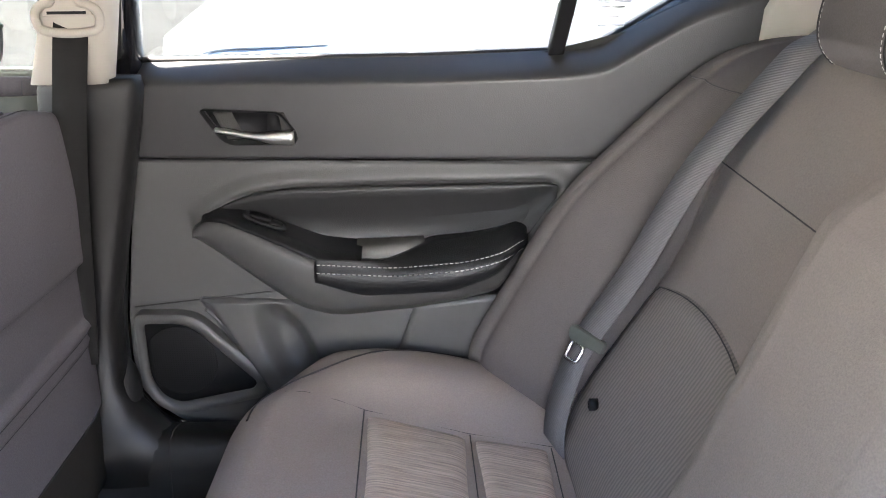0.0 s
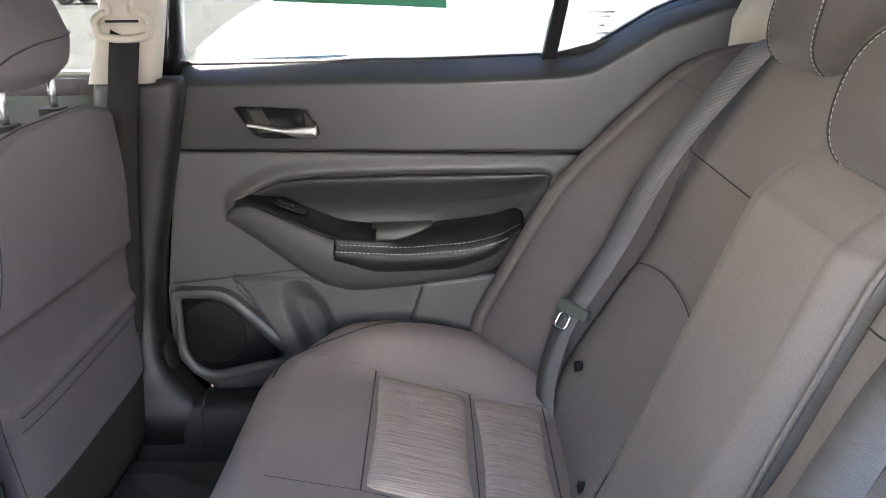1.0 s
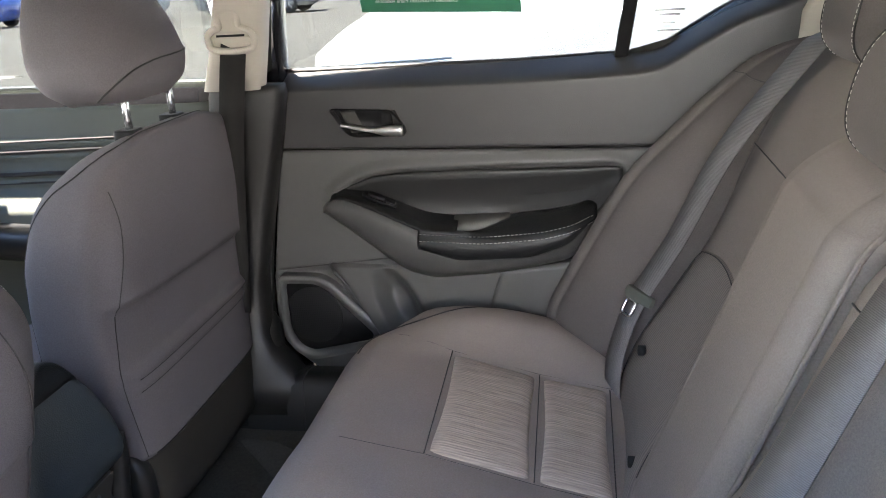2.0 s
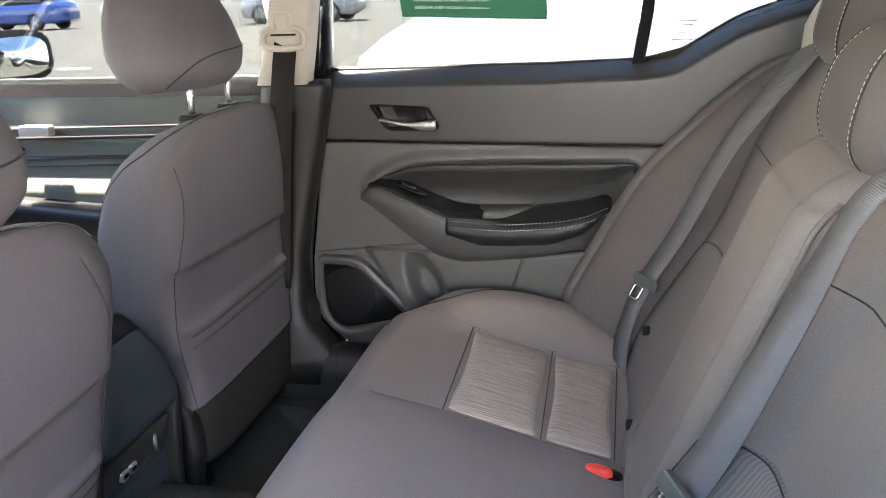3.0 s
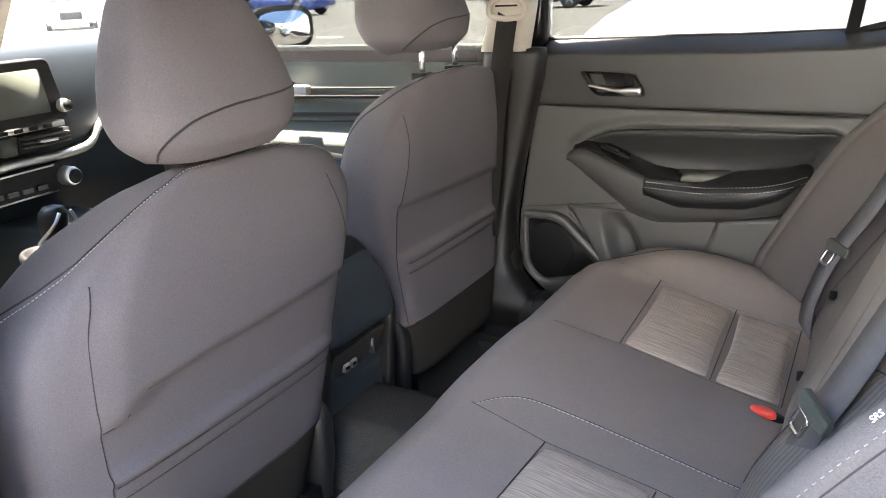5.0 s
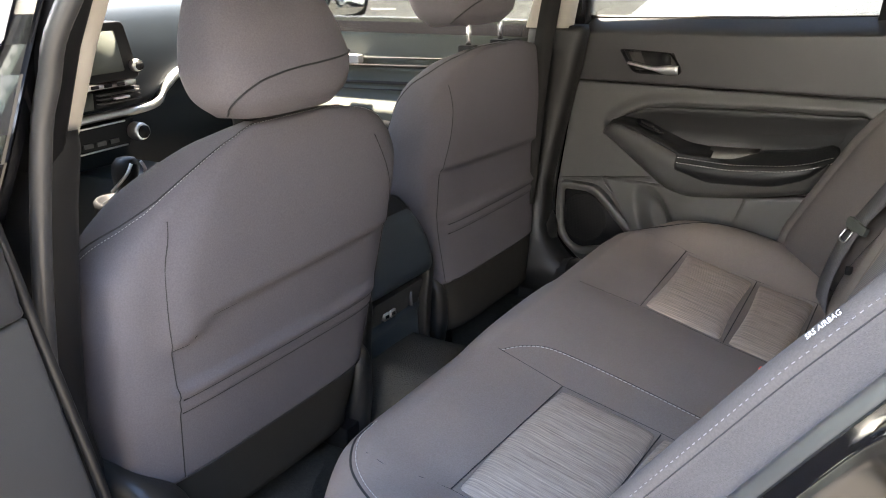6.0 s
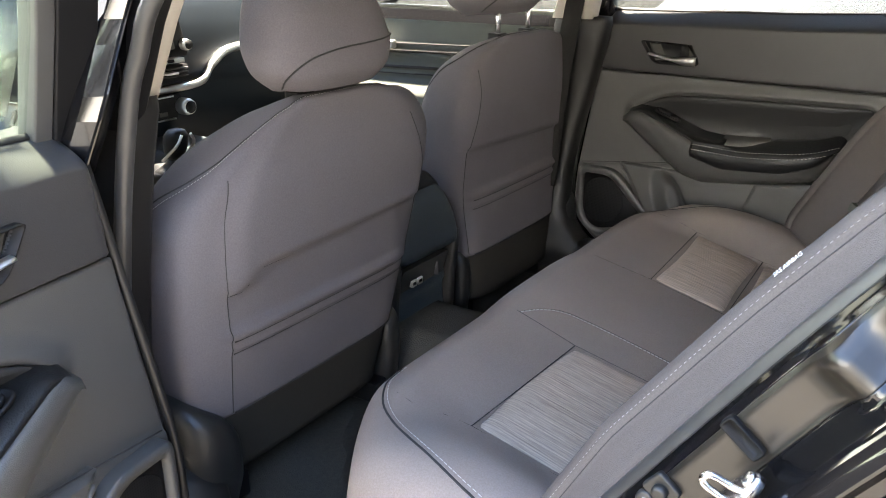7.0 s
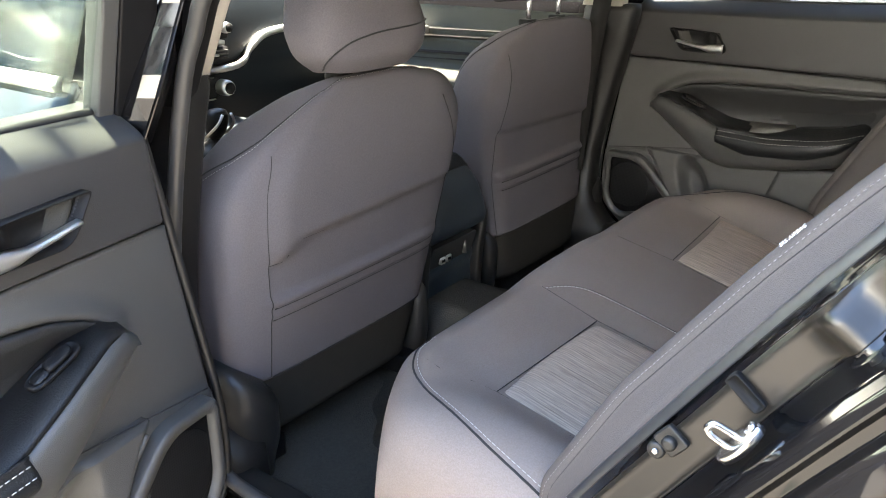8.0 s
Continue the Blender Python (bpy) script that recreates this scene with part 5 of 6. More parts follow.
for y, z, r in ((0.10, 0.925, 0.011), (0.085, 0.767, 0.016)):
    part("knob_face", loft([[(x, y + r * math.cos(a), z + r * math.sin(a)) for a in lin(0, 2 * math.pi, 25)[:-1]] for x in (-1.33, -1.3225)]), PLASTIC_DK, dash, "black knob face")
part("control_strip", loft([[(x, y, z + 0.006 * q) for x, y, z in ((-1.40, -0.15, 0.884), (-1.36, -0.15, 0.884), (-1.36, 0.11, 0.884), (-1.40, 0.11, 0.884))] for q in (-1, 1)]), CHROME, dash, "silver button strip")
for k in range(6):
    part("button", box((-1.362, -0.125 + 0.036 * k, 0.880), (-1.357, -0.105 + 0.036 * k, 0.888)), PLASTIC_DK, dash, "", False)
climate = part("climate_panel", prism(rounded([(-0.15, 0.735), (0.07, 0.735), (0.09, 0.80), (-0.15, 0.79)], 0.01, 3), "x", -1.42, -1.36), PLASTIC_DK, dash, "", True, 0.004)
for z in (0.738, 0.796):
    part("edge_line", tube([(-1.358, -0.15, z - 0.003), (-1.358, 0.06, z)], 0.0022), CHROME, climate, "silver edge line")
for k in range(5):
    part("climate_button", box((-1.362, -0.135 + 0.036 * k, 0.748), (-1.355, -0.11 + 0.036 * k, 0.758)), PLASTIC, climate, "", False)
for side, (ya, yb) in (("a", (-0.005, 0.125)), ("b", (-0.16, -0.055))):
    vent = part("air_vent", prism(rounded([(ya, 0.832), (yb, 0.838), (yb + 0.005, 0.872), (ya, 0.872)], 0.006, 3), "x", -1.40, -1.372), PLASTIC_DK, dash, "black air vent")
    for k in range(3):
        part("slat", box((-1.378, ya + 0.006, 0.842 + 0.010 * k), (-1.358, yb - 0.006, 0.8445 + 0.010 * k)), PLASTIC, vent, "", False)
    part("vent_tab", prism(rounded([((ya + yb) / 2 - 0.02, 0.850), ((ya + yb) / 2 + 0.02, 0.850), ((ya + yb) / 2 + 0.02, 0.856), ((ya + yb) / 2 - 0.02, 0.856)], 0.002, 2), "x", -1.372, -1.35), CHROME, vent, "silver vent tab")
part("hazard_panel", prism(rounded([(-0.048, 0.832), (-0.012, 0.832), (-0.008, 0.872), (-0.048, 0.872)], 0.004, 3), "x", -1.40, -1.368), SCREEN, dash, "grey button panel")

# ---------- front passenger door ----------
fd = thing("front_car_door", (-1.2, 0.78, 0.4), "dark grey front door trim with pale sill and ribbed lines", "car door")


def fdoor(u, v):
    x, z = u, 0.36 + 0.625 * v
    y = 0.775 - 0.0 * u + 0.03 * sstep(0.94, 0.985, z)
    for zc in (0.875, 0.845, 0.805, 0.785):
        y -= 0.006 * math.exp(-((z - zc) / 0.006) ** 2)
    y -= 0.03 * sstep(0.78, 0.72, z) * sstep(0.60, 0.66, z)
    return (x, y, z)


part("trim_panel", sheet(fdoor, lin(-1.75, -0.62, 30), lin(0, 1, 140), (0, 0.02, 0)), FRONT_TRIM, fd)
for zc in (0.884, 0.862, 0.812, 0.792):
    part("trim_line", tube([(-1.72, 0.772, zc - 0.02), (-0.64, 0.772, zc + 0.004)], 0.0055 if zc in (0.862, 0.812) else 0.003), SEAM, fd)
rings = []
for x in lin(-1.50, -0.68, 40):
    e = max(0.04, min(1, (x + 1.50) / 0.12, (-0.675 - x) / 0.05)) ** 0.6
    zt = soft([(-1.50, 0.735), (-1.3, 0.715), (-1.0, 0.695), (-0.68, 0.705)], x, 0.05)
    rings.append([(x, 0.762, zt), (x, 0.762 - 0.075 * e, zt), (x, 0.762 - 0.088 * e, zt - 0.012), (x, 0.762 - 0.085 * e, zt - 0.045), (x, 0.762 - 0.05 * e, zt - 0.075), (x, 0.762, zt - 0.08)])
part("armrest", loft(rings), LEATHER, fd, "black armrest")
part("pull_cup", prism(rounded([(-0.98, 0.712), (-0.80, 0.712), (-0.82, 0.728), (-0.96, 0.728)], 0.004, 3), "y", 0.70, 0.766), CUP, fd, "light grey pull cup", True, 0.002)
part("handle_lever", prism(rounded([(-1.24, 0.862), (-1.155, 0.862), (-1.155, 0.888), (-1.24, 0.888)], 0.008, 4), "y", 0.735, 0.76), CHROME, fd, "satin chrome pull lever", True, 0.003)
part("outer_skin", sheet(lambda u, v: (u, 0.80 + 0.095 * math.sin(math.pi * min(1, 0.22 + 0.62 * v)) - 0.012 * math.exp(-((v - 0.62) / 0.05) ** 2) - 0.05 * sstep(0.8, 1.0, v), 0.28 + 0.70 * v), lin(-1.78, -0.575, 30), lin(0, 1, 50), (0, -0.02, 0)), PAINT, fd, "black glossy outer skin")
part("belt_moulding", loft([[(x, 0.812 + dy, 0.982 + dz) for dy, dz in ((0, -0.012), (0.012, -0.010), (0.014, 0.004), (0.004, 0.010), (-0.004, 0.008))] for x in lin(-1.72, -0.575, 12)]), CHROME, fd, "bright window moulding")
fg = part("window_pane", sheet(lambda u, v: (u, 0.80 - 0.145 * v, 0.97 + 0.38 * v), lin(-1.7, -0.575, 6), lin(0, 1, 6), (0, 0.004, 0)), GLASS, fd)
fg.visible_shadow = False

near_fd = copy_thing(fd, Matrix.Diagonal((1, -1, 1, 1)) @ Matrix.Translation(fd.location))
tagged(near_fd, "closed dark grey front door beside the driver seat")

mirror = thing("door_mirror", (-1.43, 1.0, 1.03), "black door mirror on the front door", "door mirror")
rings = []
for k, x in ((0.55, -1.56), (0.9, -1.50), (1.0, -1.44), (0.98, -1.425)):
    rings.append([(x + 0.03 * (x > -1.5) * math.copysign(abs(math.cos(a)) ** 0.6, math.cos(a)), 1.0 + 0.115 * k * math.copysign(abs(math.cos(a)) ** 0.6, math.cos(a)), 1.03 + 0.07 * k * math.copysign(abs(math.sin(a)) ** 0.6, math.sin(a))) for a in lin(0, 2 * math.pi, 33)[:-1]])
part("housing", loft(rings), PLASTIC_DK, mirror)
part("glass", loft([[(x + 0.027 * math.copysign(abs(math.cos(a)) ** 0.6, math.cos(a)), 1.0 + 0.094 * math.copysign(abs(math.cos(a)) ** 0.6, math.cos(a)), 1.03 + 0.052 * math.copysign(abs(math.sin(a)) ** 0.6, math.sin(a))) for a in lin(0, 2 * math.pi, 33)[:-1]] for x in (-1.43, -1.422)]), MIRROR, mirror)
part("arm", box((-1.55, 0.80, 0.96), (-1.47, 0.95, 1.0)), PLASTIC_DK, mirror, "", True, 0.01)

# windscreen
ws = structure("windscreen", sheet(lambda u, v: (-1.85 + 0.56 * v, u * (1 - 0.15 * v), 0.95 + 0.41 * v), lin(-0.72, 0.72, 8), lin(0, 1, 6), (0, 0, 0.004)), CLEAR, "clear windscreen", "windscreen")
ws.visible_shadow = False
# out of view; its dark tint is set to cut light on the front seat backs
rw = structure("rear_window", sheet(lambda u, v: (1.5 - 0.6 * v, u * (1 - 0.15 * v), 0.98 + 0.38 * v), lin(-0.62, 0.62, 8), lin(0, 1, 6), (0, 0, 0.004)), GLASS, "tinted rear window", "window")
rw.visible_shadow = False

# ---------- near rear quarter: jamb, striker ----------
JX = [(0.38, 0.055), (0.50, 0.10), (0.56, 0.13), (0.65, 0.186), (0.755, 0.256), (0.875, 0.337), (0.953, 0.393), (1.12, 0.515)]
J_UP = Vector((0.56, 0.0, 0.83))
J_D = Vector((0.83, 0.0, -0.56))
J_PROF = [(-0.004, -0.725), (0.0, -0.738), (0.004, -0.748), (0.008, -0.751), (0.040, -0.752), (0.045, -0.756), (0.050, -0.77), (0.058, -0.80), (0.066, -0.812), (0.074, -0.815), (0.080, -0.806), (0.090, -0.805), (0.096, -0.816), (0.12, -0.828), (0.128, -0.822), (0.138, -0.824), (0.146, -0.842), (0.17, -0.87), (0.21, -0.888)]


def jamb(u, v):
    """u: arc over the section; v: up the jamb."""
    z0 = 0.44 + 0.66 * v
    i = min(len(J_PROF) - 2, int(u * (len(J_PROF) - 1)))
    k = u * (len(J_PROF) - 1) - i
    n = J_PROF[i][0] * (1 - k) + J_PROF[i + 1][0] * k
    y = J_PROF[i][1] * (1 - k) + J_PROF[i + 1][1] * k
    ridge = math.exp(-((z0 - 0.905) / 0.014) ** 2) + 0.7 * math.exp(-((z0 - 0.99) / 0.02) ** 2)
    if n < 0.06:
        y += (-0.774 - y) * ridge * sstep(0.0, 0.012, n) if y > -0.774 else 0
    y += 0.004 * math.sin(z0 * 23 + n * 40) * sstep(0.06, 0.10, n)
    p = Vector((soft(JX, z0, 0.02), y, z0)) + J_D * n
    return p


structure("jamb_lip", sheet(jamb, lin(0, 2 / 18, 9), lin(0, 1, 110), (0.01, 0.01, 0)), PAINT, "black glossy lip of the door jamb", "body panel")
# a rougher, browner black than the rest of the jamb
structure("jamb_strip", sheet(jamb, lin(2 / 18, 4.6 / 18, 14), lin(0, 1, 110), (0.01, 0.02, 0)), BROWN_BLACK, "brownish black painted flat strip of the door jamb", "body panel")
structure("body_jamb", sheet(jamb, lin(4.6 / 18, 1, 60), lin(0, 1, 110), (0.02, 0.02, 0)), PAINT, "black glossy door jamb of the car body", "body panel")


def quarter(u, v):
    a = Vector(jamb(1.0, v))
    return (a.x + 0.9 * u, a.y + 0.05 * u * u - 0.012 * math.sin(u * 3.1) + 0.05 * sstep(0.9, 1.0, a.z + 0.0), a.z + 0.05 * u)


structure("quarter_panel", sheet(quarter, lin(0, 1, 24), lin(0, 1, 30), (0.0, 0.02, 0)), PAINT, "black glossy rear quarter panel", "body panel")
structure("jamb_seal", tube([(soft(JX, z, 0.02) - 0.002, -0.712, z) for z in lin(0.40, 1.1, 40)], 0.011, 12), SEAL, "black rubber door seal", "seal")
structure("door_seal", tube(smooth_poly([(-0.30, -0.705, 1.2), (-0.355, -0.738, 1.106), (-0.383, -0.74, 1.054), (-0.41, -0.742, 0.998), (-0.447, -0.744, 0.87), (-0.479, -0.744, 0.728), (-0.501, -0.744, 0.589), (-0.498, -0.744, 0.485), (-0.464, -0.742, 0.428), (-0.418, -0.74, 0.396), (-0.33, -0.735, 0.378), (-0.1, -0.73, 0.37), (0.055, -0.725, 0.40)], 8, False), 0.011, 12), SEAL, "grey rubber door seal along the pillar", "seal")

striker = thing("door_striker", (0.325, -0.80, 0.78), "bright steel door striker loop bolted to the jamb", "striker")


J_N = Vector((0, -1, 0))
# striker on the wall behind the flat strip
SP = Vector((0.322, -0.786, 0.778))
S_N = Vector((-0.78, -0.36, 0.52)).normalized()
S_A = J_UP.normalized()
S_B = S_A.cross(S_N).normalized()


def sp(a, b, h):
    return SP + S_A * a + S_B * b + S_N * h


part("plate", loft([[sp(0.026 * k * math.cos(a), 0.013 * k * math.sin(a), h) for a in lin(0, 2 * math.pi, 33)[:-1]] for k, h in ((1, -0.004), (1, 0.002), (0.94, 0.004), (0.7, 0.005))]), STEEL, striker)
part("loop", tube(smooth_poly([sp(0.004, 0.0, 0.0), sp(0.004, 0.0, 0.020), sp(0.002, 0.0, 0.028), sp(-0.005, 0.0, 0.028), sp(-0.009, 0.0, 0.020), sp(-0.010, 0.0, 0.0)], 4, False), 0.0032, 10), STEEL, striker)
part("bolt_head", loft([[sp(0.019 + 0.006 * k * math.cos(a), 0.006 * k * math.sin(a), h) for a in lin(0, 2 * math.pi, 21)[:-1]] for k, h in ((1, 0.003), (1, 0.007), (0.7, 0.008))]), STEEL, striker)
clip = thing("jamb_clip", (0.314, -0.753, 0.808), "black plastic clip slot in the door jamb", "clip")
CP = (0.314, -0.753, 0.808)
C_U = Vector((0.62, 0, -0.5)).normalized()
C_V = Vector((0.5, 0, 0.62)).normalized()
ring = rounded([(-0.019, -0.007), (0.019, -0.007), (0.019, 0.007), (-0.019, 0.007)], 0.004, 4)
part("frame", loft([[Vector(CP) + C_U * q[0] * k + C_V * q[1] * k2 + J_N * h for q in ring] for k, k2, h in ((1, 1, -0.002), (1, 1, 0.005), (0.93, 0.85, 0.006), (0.86, 0.6, 0.001))]), PLASTIC_DK, clip)
stop = thing("bump_stop", (0.256, -0.753, 0.735), "grey rubber bump stop on the door jamb", "bump stop")
BP = (0.256, -0.753, 0.737)
ring = rounded([(-0.013, -0.012), (0.013, -0.012), (0.013, 0.012), (-0.013, 0.012)], 0.004, 4)
base = part("base", loft([[Vector(BP) + C_U * q[0] + C_V * q[1] + J_N * h for q in ring] for h in (-0.002, 0.005)]), RUBBER, stop, "", True, 0.002)
for off, r, m2, hh in (((0.0, 0.0), 0.007, RUBBER, 0.012), ((-0.001, -0.019), 0.0085, RUBBER, 0.006), ((-0.001, -0.019), 0.0035, STEEL, 0.008)):
    part("screw" if m2 is STEEL else "pad", loft([[Vector(BP) + C_U * (off[0] + r * k * math.cos(a)) + C_V * (off[1] + r * k * math.sin(a)) + J_N * q for a in lin(0, 2 * math.pi, 21)[:-1]] for k, q in ((1, 0), (1, hh * 0.8), (0.8, hh), (0.4, hh))]), m2, stop)

# ---------- neighbouring and far vehicles ----------
def parked_car(at, turn, paint, label, length=4.6, width=1.8, height=1.5, hood=0.92, cab_back=0.0, name="parked_car"):
    car = thing(name, (0, 0, 0), label, "car", "parked cars")
    L, hw = length / 2, width / 2
    rings = []
    for k in lin(0, 1, 40):
        x = -L + length * k
        top = soft([(0, hood - 0.22), (0.04, hood - 0.08), (0.28, hood + 0.06), (0.34, hood + 0.09), (0.85, hood + 0.12), (0.97, hood + 0.1), (1, hood - 0.1)], k, 0.01)
        w = hw * soft([(0, 0.7), (0.04, 0.9), (0.12, 1.0), (0.9, 1.0), (0.97, 0.92), (1, 0.75)], k, 0.01)
        low = soft([(0, 0.35), (0.05, 0.22), (0.95, 0.25), (1, 0.4)], k, 0.01)
        rings.append([(x, -w * 0.96, low), (x, -w, low + 0.15), (x, -w * 1.0, 0.62), (x, -w * 0.97, top - 0.16), (x, -w * 0.86, top - 0.03), (x, -w * 0.5, top), (x, 0, top + 0.012), (x, w * 0.5, top), (x, w * 0.86, top - 0.03), (x, w * 0.97, top - 0.16), (x, w, 0.62), (x, w, low + 0.15), (x, w * 0.96, low)])
    body = part("body", loft(rings), paint, car)
    base = hood + 0.06
    cab = [(-0.22 * length + cab_back, base, 0.88), (-0.06 * length + cab_back, height - 0.03, 0.70), (0.12 * length + 0.7 * cab_back, height, 0.72), (0.30 * length + 0.25 * cab_back, height - 0.06, 0.70), (0.40 * length + 0.15 * cab_back, base + 0.05, 0.86)]
    part("roof", loft([[(x, -hw * w, z - 0.05), (x, -hw * w * 0.9, z), (x, 0, z + 0.02), (x, hw * w * 0.9, z), (x, hw * w, z - 0.05)] for x, z, w in cab[1:4]]), paint, car)
    part("windscreen", sheet(lambda u, v: (cab[0][0] + (cab[1][0] - cab[0][0]) * v, hw * (cab[0][2] + (cab[1][2] - cab[0][2]) * v) * u, base + (cab[1][1] - base) * v), lin(-1, 1, 8), lin(0, 1, 5), (0.01, 0, -0.01)), DARKGLASS, car)
    part("rear_window", sheet(lambda u, v: (cab[4][0] + (cab[3][0] - cab[4][0]) * v, hw * (cab[4][2] + (cab[3][2] - cab[4][2]) * v) * u, cab[4][1] + (cab[3][1] - cab[4][1]) * v), lin(-1, 1, 8), lin(0, 1, 5), (-0.01, 0, -0.01)), DARKGLASS, car)
    for s in (-1, 1):
        part("side_window", sheet(lambda u, v: (cab[0][0] + (cab[4][0] - cab[0][0]) * u + v * ((1 - u) * (cab[1][0] - cab[0][0]) - u * (cab[4][0] - cab[3][0])), s * hw * (0.92 - 0.2 * v), base - 0.03 + (height - 0.06 - base + 0.03) * v), lin(0.02, 0.98, 12), lin(0, 1, 5), (0, -s * 0.01, 0)), DARKGLASS, car)
        for wx in (-0.31 * length, 0.29 * length):
            wheel = part("wheel", loft([[(wx + r * math.cos(a), s * y, 0.34 + r * math.sin(a)) for a in lin(0, 2 * math.pi, 29)[:-1]] for r, y in ((0.22, hw - 0.20), (0.33, hw - 0.20), (0.34, hw - 0.17), (0.34, hw - 0.02), (0.33, hw + 0.005), (0.235, hw + 0.01), (0.23, hw - 0.03))]), TYRE, car)
            spokes = []
            for q in range(5):
                a0 = 2 * math.pi * q / 5 + 0.3
                spokes.append(loft([[(wx + r * math.cos(a0 + d / r * 0.3), s * (hw - 0.005 + dz), 0.34 + r * math.sin(a0 + d / r * 0.3)) for d, dz in ((-0.1, -0.01), (0.1, -0.01), (0.06, 0.006), (-0.06, 0.006))] for r in (0.04, 0.14, 0.23)]))
            part("rim", band(spokes), SILVERPAINT, wheel, "pale alloy rim")
        def lamp(u, v):
            k = 0.012 + 0.10 * u
            top = soft([(0, hood - 0.22), (0.04, hood - 0.08), (0.28, hood + 0.06)], k, 0.01)
            w = hw * soft([(0, 0.7), (0.04, 0.9), (0.12, 1.0)], k, 0.01)
            return (-L + length * k - 0.004, s * (w * (1 - 0.03 * v) + 0.006), top - 0.28 + 0.05 * u + (0.11 - 0.08 * u) * v)
        part("headlight", sheet(lamp, lin(0, 1, 14), lin(0, 1, 5), (0.03, -s * 0.03, 0)), LAMP, car, "clear headlamp lens")
        part("lamp_trim", tube([lamp(u, 1.05) for u in lin(0, 1, 12)], 0.004), LAMP, car)
        part("sill", box((-0.2 * length, s * hw - 0.02, 0.22), (0.2 * length, s * hw + 0.01, 0.3)), PLASTIC_DK, car, "", False)
    part("grille", box((-L - 0.01, -0.4, 0.4), (-L + 0.05, 0.4, 0.68)), PLASTIC_DK, car, "", True, 0.02)
    car.matrix_basis = Matrix.Translation(at) @ Matrix.Rotation(radians(turn), 4, "Z")
    return car


parked_car((1.66, 2.72, 0), 0, WHITEPAINT, "white utility vehicle parked alongside, gleaming in the sun", 5.0, 1.9, 1.95, 1.15, 1.9)
parked_car((-23.5, 28.5, 0), 0, BLUEPAINT, "blue hatchback parked across the lot", 4.4, 1.8, 1.65, 0.95)
parked_car((-11.5, 28.5, 0), 0, GREYPAINT, "grey car parked across the lot", 4.5, 1.8, 1.6, 0.95)
parked_car((-18.6, 30.5, 0), 35, SILVERPAINT, "pale silver car parked across the lot", 4.4, 1.8, 1.6, 0.95)
parked_car((-29.5, 22.2, 0), 143, GREYPAINT, "dark grey utility vehicle parked across the lot", 4.6, 1.85, 1.7, 1.0)

# added vehicle, out of view, that blocks sky and ground light from the open door
parked_car((3.5, -2.6, 0), 0, DARKPAINT, "unseen tall dark van added to shade the open door", 5.4, 2.0, 2.8, 1.5, -0.7)
parked_car((-1.6, -11.0, 0), 4, WHITEPAINT, "white hatchback parked on the open door's side", 4.3, 1.8, 1.55, 0.95)
parked_car((-7.5, -11.0, 0), -3, BLUEPAINT, "blue car parked on the open door's side", 4.4, 1.8, 1.6, 0.95)

# ---------- sticker on the far window, airbag tag, etched marks ----------
def words(text, size, m, material, parent, name="lettering", spacing=1.0):
    """Flat lettering with the built-in font, turned into a mesh."""
    cu = bpy.data.curves.new(name, "FONT")
    cu.body, cu.size, cu.extrude, cu.space_character = text, size, 0.0002, spacing
    cu.align_x, cu.align_y = "CENTER", "CENTER"
    tmp = bpy.data.objects.new(name, cu)
    me = bpy.data.meshes.new_from_object(tmp)
    bpy.data.objects.remove(tmp)
    me.materials.append(material)
    ob = new(name, me)
    ob.parent = parent
    ob.matrix_basis = Matrix.Translation(-base_of(parent)) @ m
    return ob


def pane_y(x, z):
    return 0.800 + door_dy(x) * 0.6 - 0.145 * (z - 0.985) / 0.36


sticker = thing("window_sticker", (-0.125, pane_y(-0.125, 1.1), 1.1), "green printed sticker on the window glass, seen from behind", "sticker")
part("sheet", sheet(lambda u, v: (-0.272 + 0.298 * u, pane_y(-0.272 + 0.298 * u, 1.112 - 0.014 * u + 0.16 * v) - 0.003, 1.112 - 0.014 * u + 0.16 * v), lin(0, 1, 4), lin(0, 1, 3), (0, 0.001, 0)), GREEN, sticker, "", False)
face_in = Matrix.Rotation(radians(180), 4, "Z") @ Matrix.Rotation(radians(90 + 22), 4, "X")
for k, (txt, z, w) in enumerate((("Extended Protection Plans Available", 1.128, 0.017), ("miles or 8-year/100,000-mile bumper-to-bumper", 1.142, 0.013))):
    x0 = -0.165
    words(txt, w * 0.62, Matrix.Translation((x0, pane_y(x0, z) - 0.0045, z)) @ Matrix.Rotation(radians(2), 4, "Y") @ face_in, WHITE, sticker)
for k in range(3):
    z = 1.158 + 0.014 * k
    part("text_bar", box((-0.245, pane_y(-0.16, z) - 0.0055, z), (-0.09, pane_y(-0.16, z) - 0.0045, z + 0.006)), WHITE, sticker, "", False)

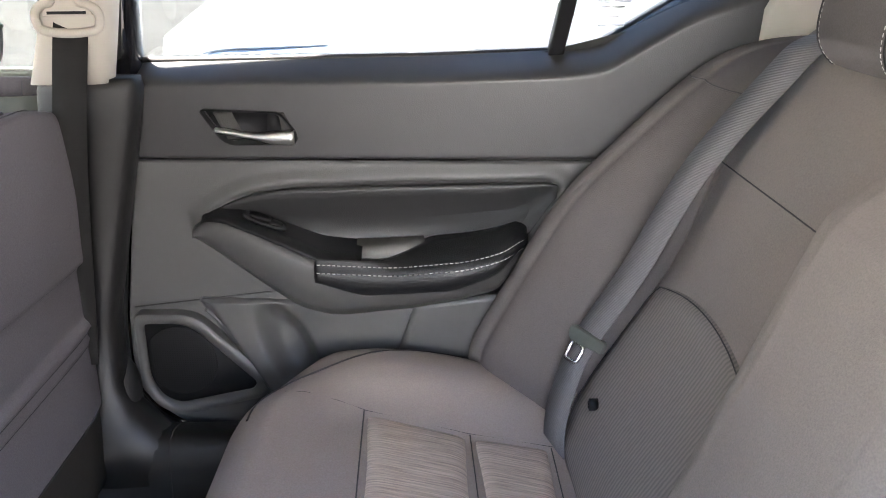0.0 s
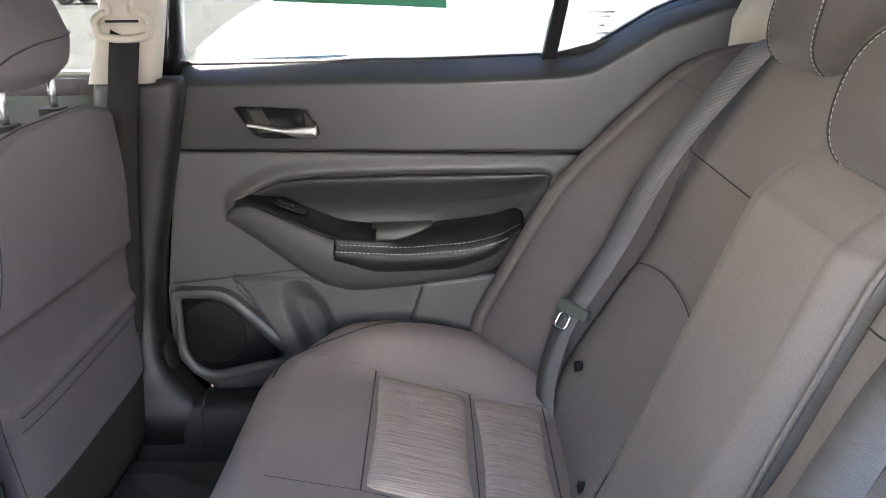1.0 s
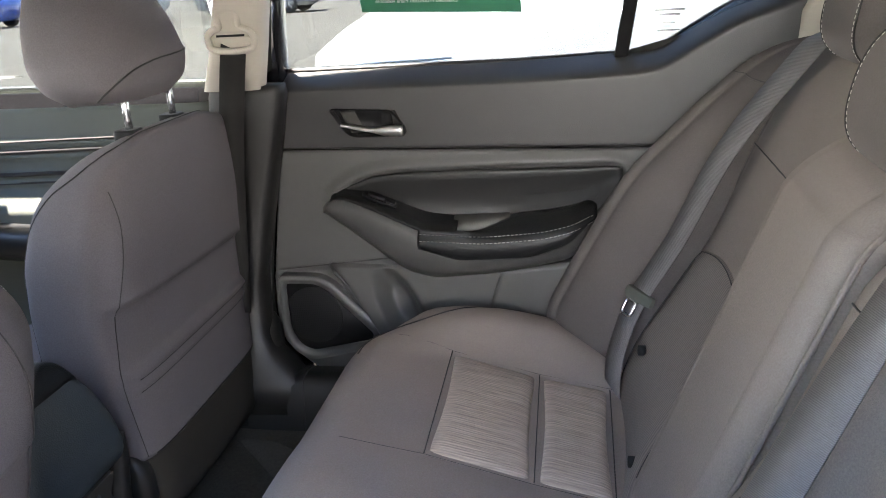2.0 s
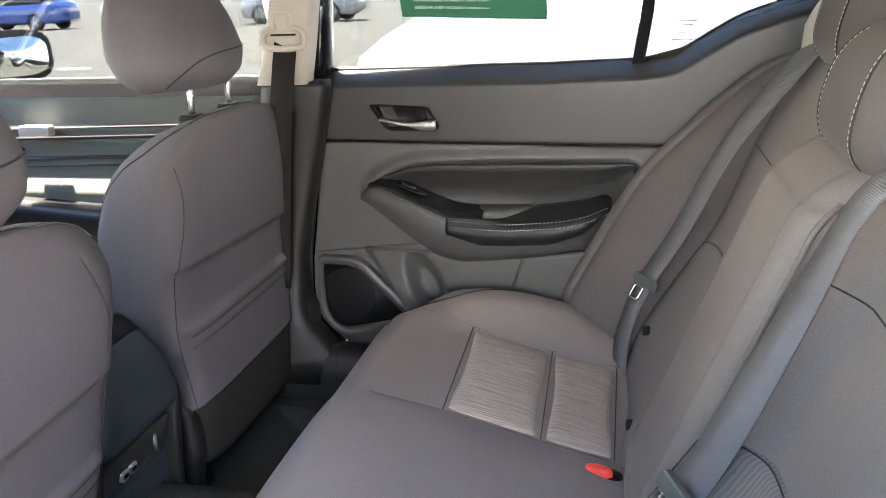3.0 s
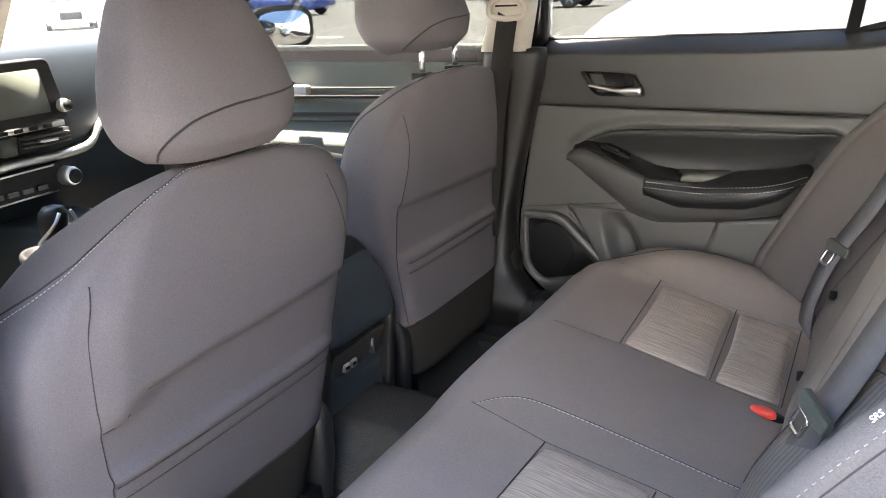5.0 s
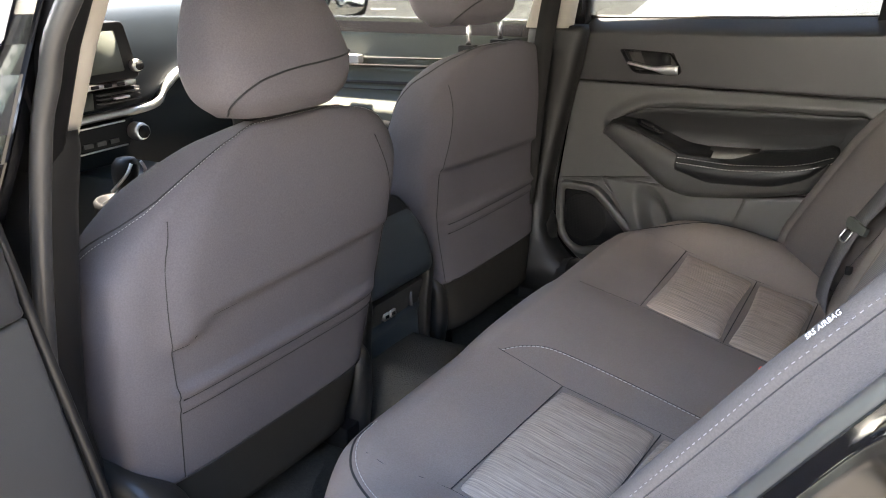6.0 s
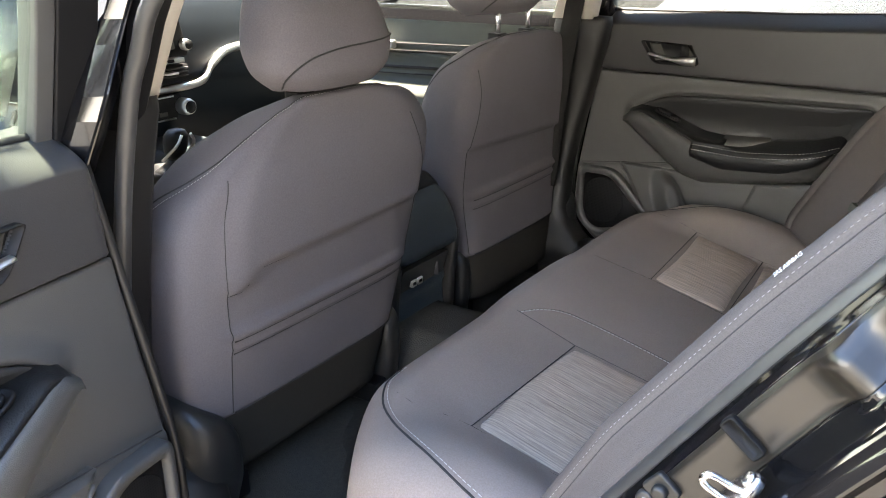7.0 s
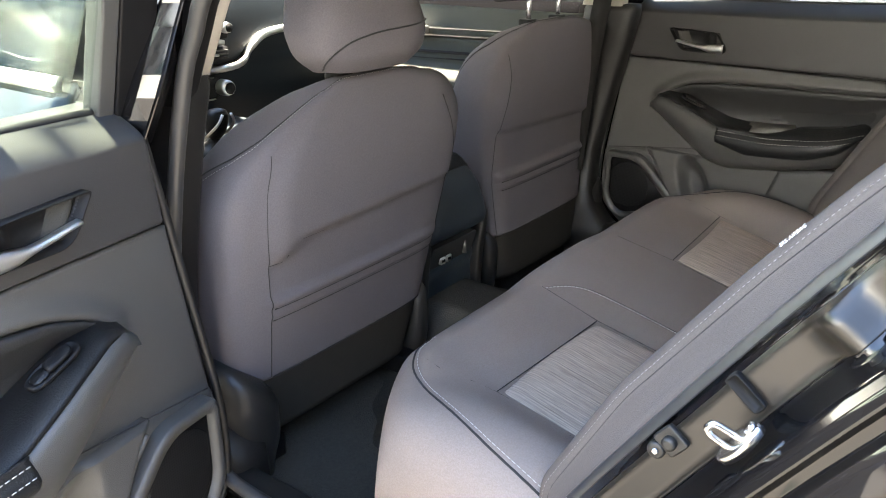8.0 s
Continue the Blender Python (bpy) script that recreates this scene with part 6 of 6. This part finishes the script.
tag = thing("airbag_tag", (0.325, -0.66, 0.92), "small white airbag label on the seat side", "label")
A0, A1 = Vector(bol(0.62, 0.738)), Vector(bol(0.62, 0.80))
up = (A1 - A0).normalized()
nn_out = Vector((-0.7, -0.6, 0.2)).normalized()
X = up
Z = (nn_out - X * nn_out.dot(X)).normalized()
Y = Z.cross(X)
m = Matrix(((X.x, Y.x, Z.x, 0), (X.y, Y.y, Z.y, 0), (X.z, Y.z, Z.z, 0), (0, 0, 0, 1)))
words("SRS AIRBAG", 0.0058, Matrix.Translation((A0 + A1) / 2 + Z * 0.003) @ m, WHITE, tag)

marks = thing("glass_marks", (0.30, 0.76, 1.08), "small pale etched marks on the quarter glass", "etching")
for k, (x, z, w) in enumerate(((0.285, 1.088, 0.05), (0.285, 1.08, 0.035), (0.285, 1.065, 0.02), (0.285, 1.052, 0.04))):
    part("mark_bar", box((x - w / 2, pane_y(x, z) - 0.003, z), (x + w / 2, pane_y(x, z) - 0.002, z + 0.003)), WHITE, marks, "", False)

# price sheet on the opened door's glass
paper = thing("window_sheet", (-0.26, 0.76, 1.15), "white printed price sheet on the opened door's glass", "paper sheet")
part("sheet", sheet(lambda u, v: (-0.285 + 0.25 * u, pane_y(-0.285 + 0.25 * u, 1.035 + 0.26 * v) - 0.003, 1.035 + 0.26 * v), lin(0, 1, 4), lin(0, 1, 3), (0, 0.001, 0)), WHITE, paper, "", False)
for k in range(12):
    z = 1.05 + 0.019 * k
    part("text_bar", box((-0.272, pane_y(-0.21, z) - 0.0075, z), (-0.20 + 0.06 * ((k * 7) % 3), pane_y(-0.21, z) - 0.0065, z + 0.003)), CUP, paper, "", False)
paper.matrix_basis = swing @ Matrix.Translation(-far_door.location) @ Matrix.Translation(paper.location)

# child-seat anchor holes in the backrest
for y, z in ((0.452, 0.564), (0.215, 0.505)):
    h = thing("anchor_hole", (0.28, y, z), "dark round anchor opening in the seat backrest", "anchor", "child-seat anchors")
    x0 = back_x(y, z) - 0.010
    part("rim", loft([[(x0 + d, y + r * math.cos(a), z + 1.3 * r * math.sin(a)) for a in lin(0, 2 * math.pi, 21)[:-1]] for r, d in ((0.007, 0.01), (0.007, -0.002), (0.005, -0.003), (0.004, 0.006))]), PLASTIC_DK, h)
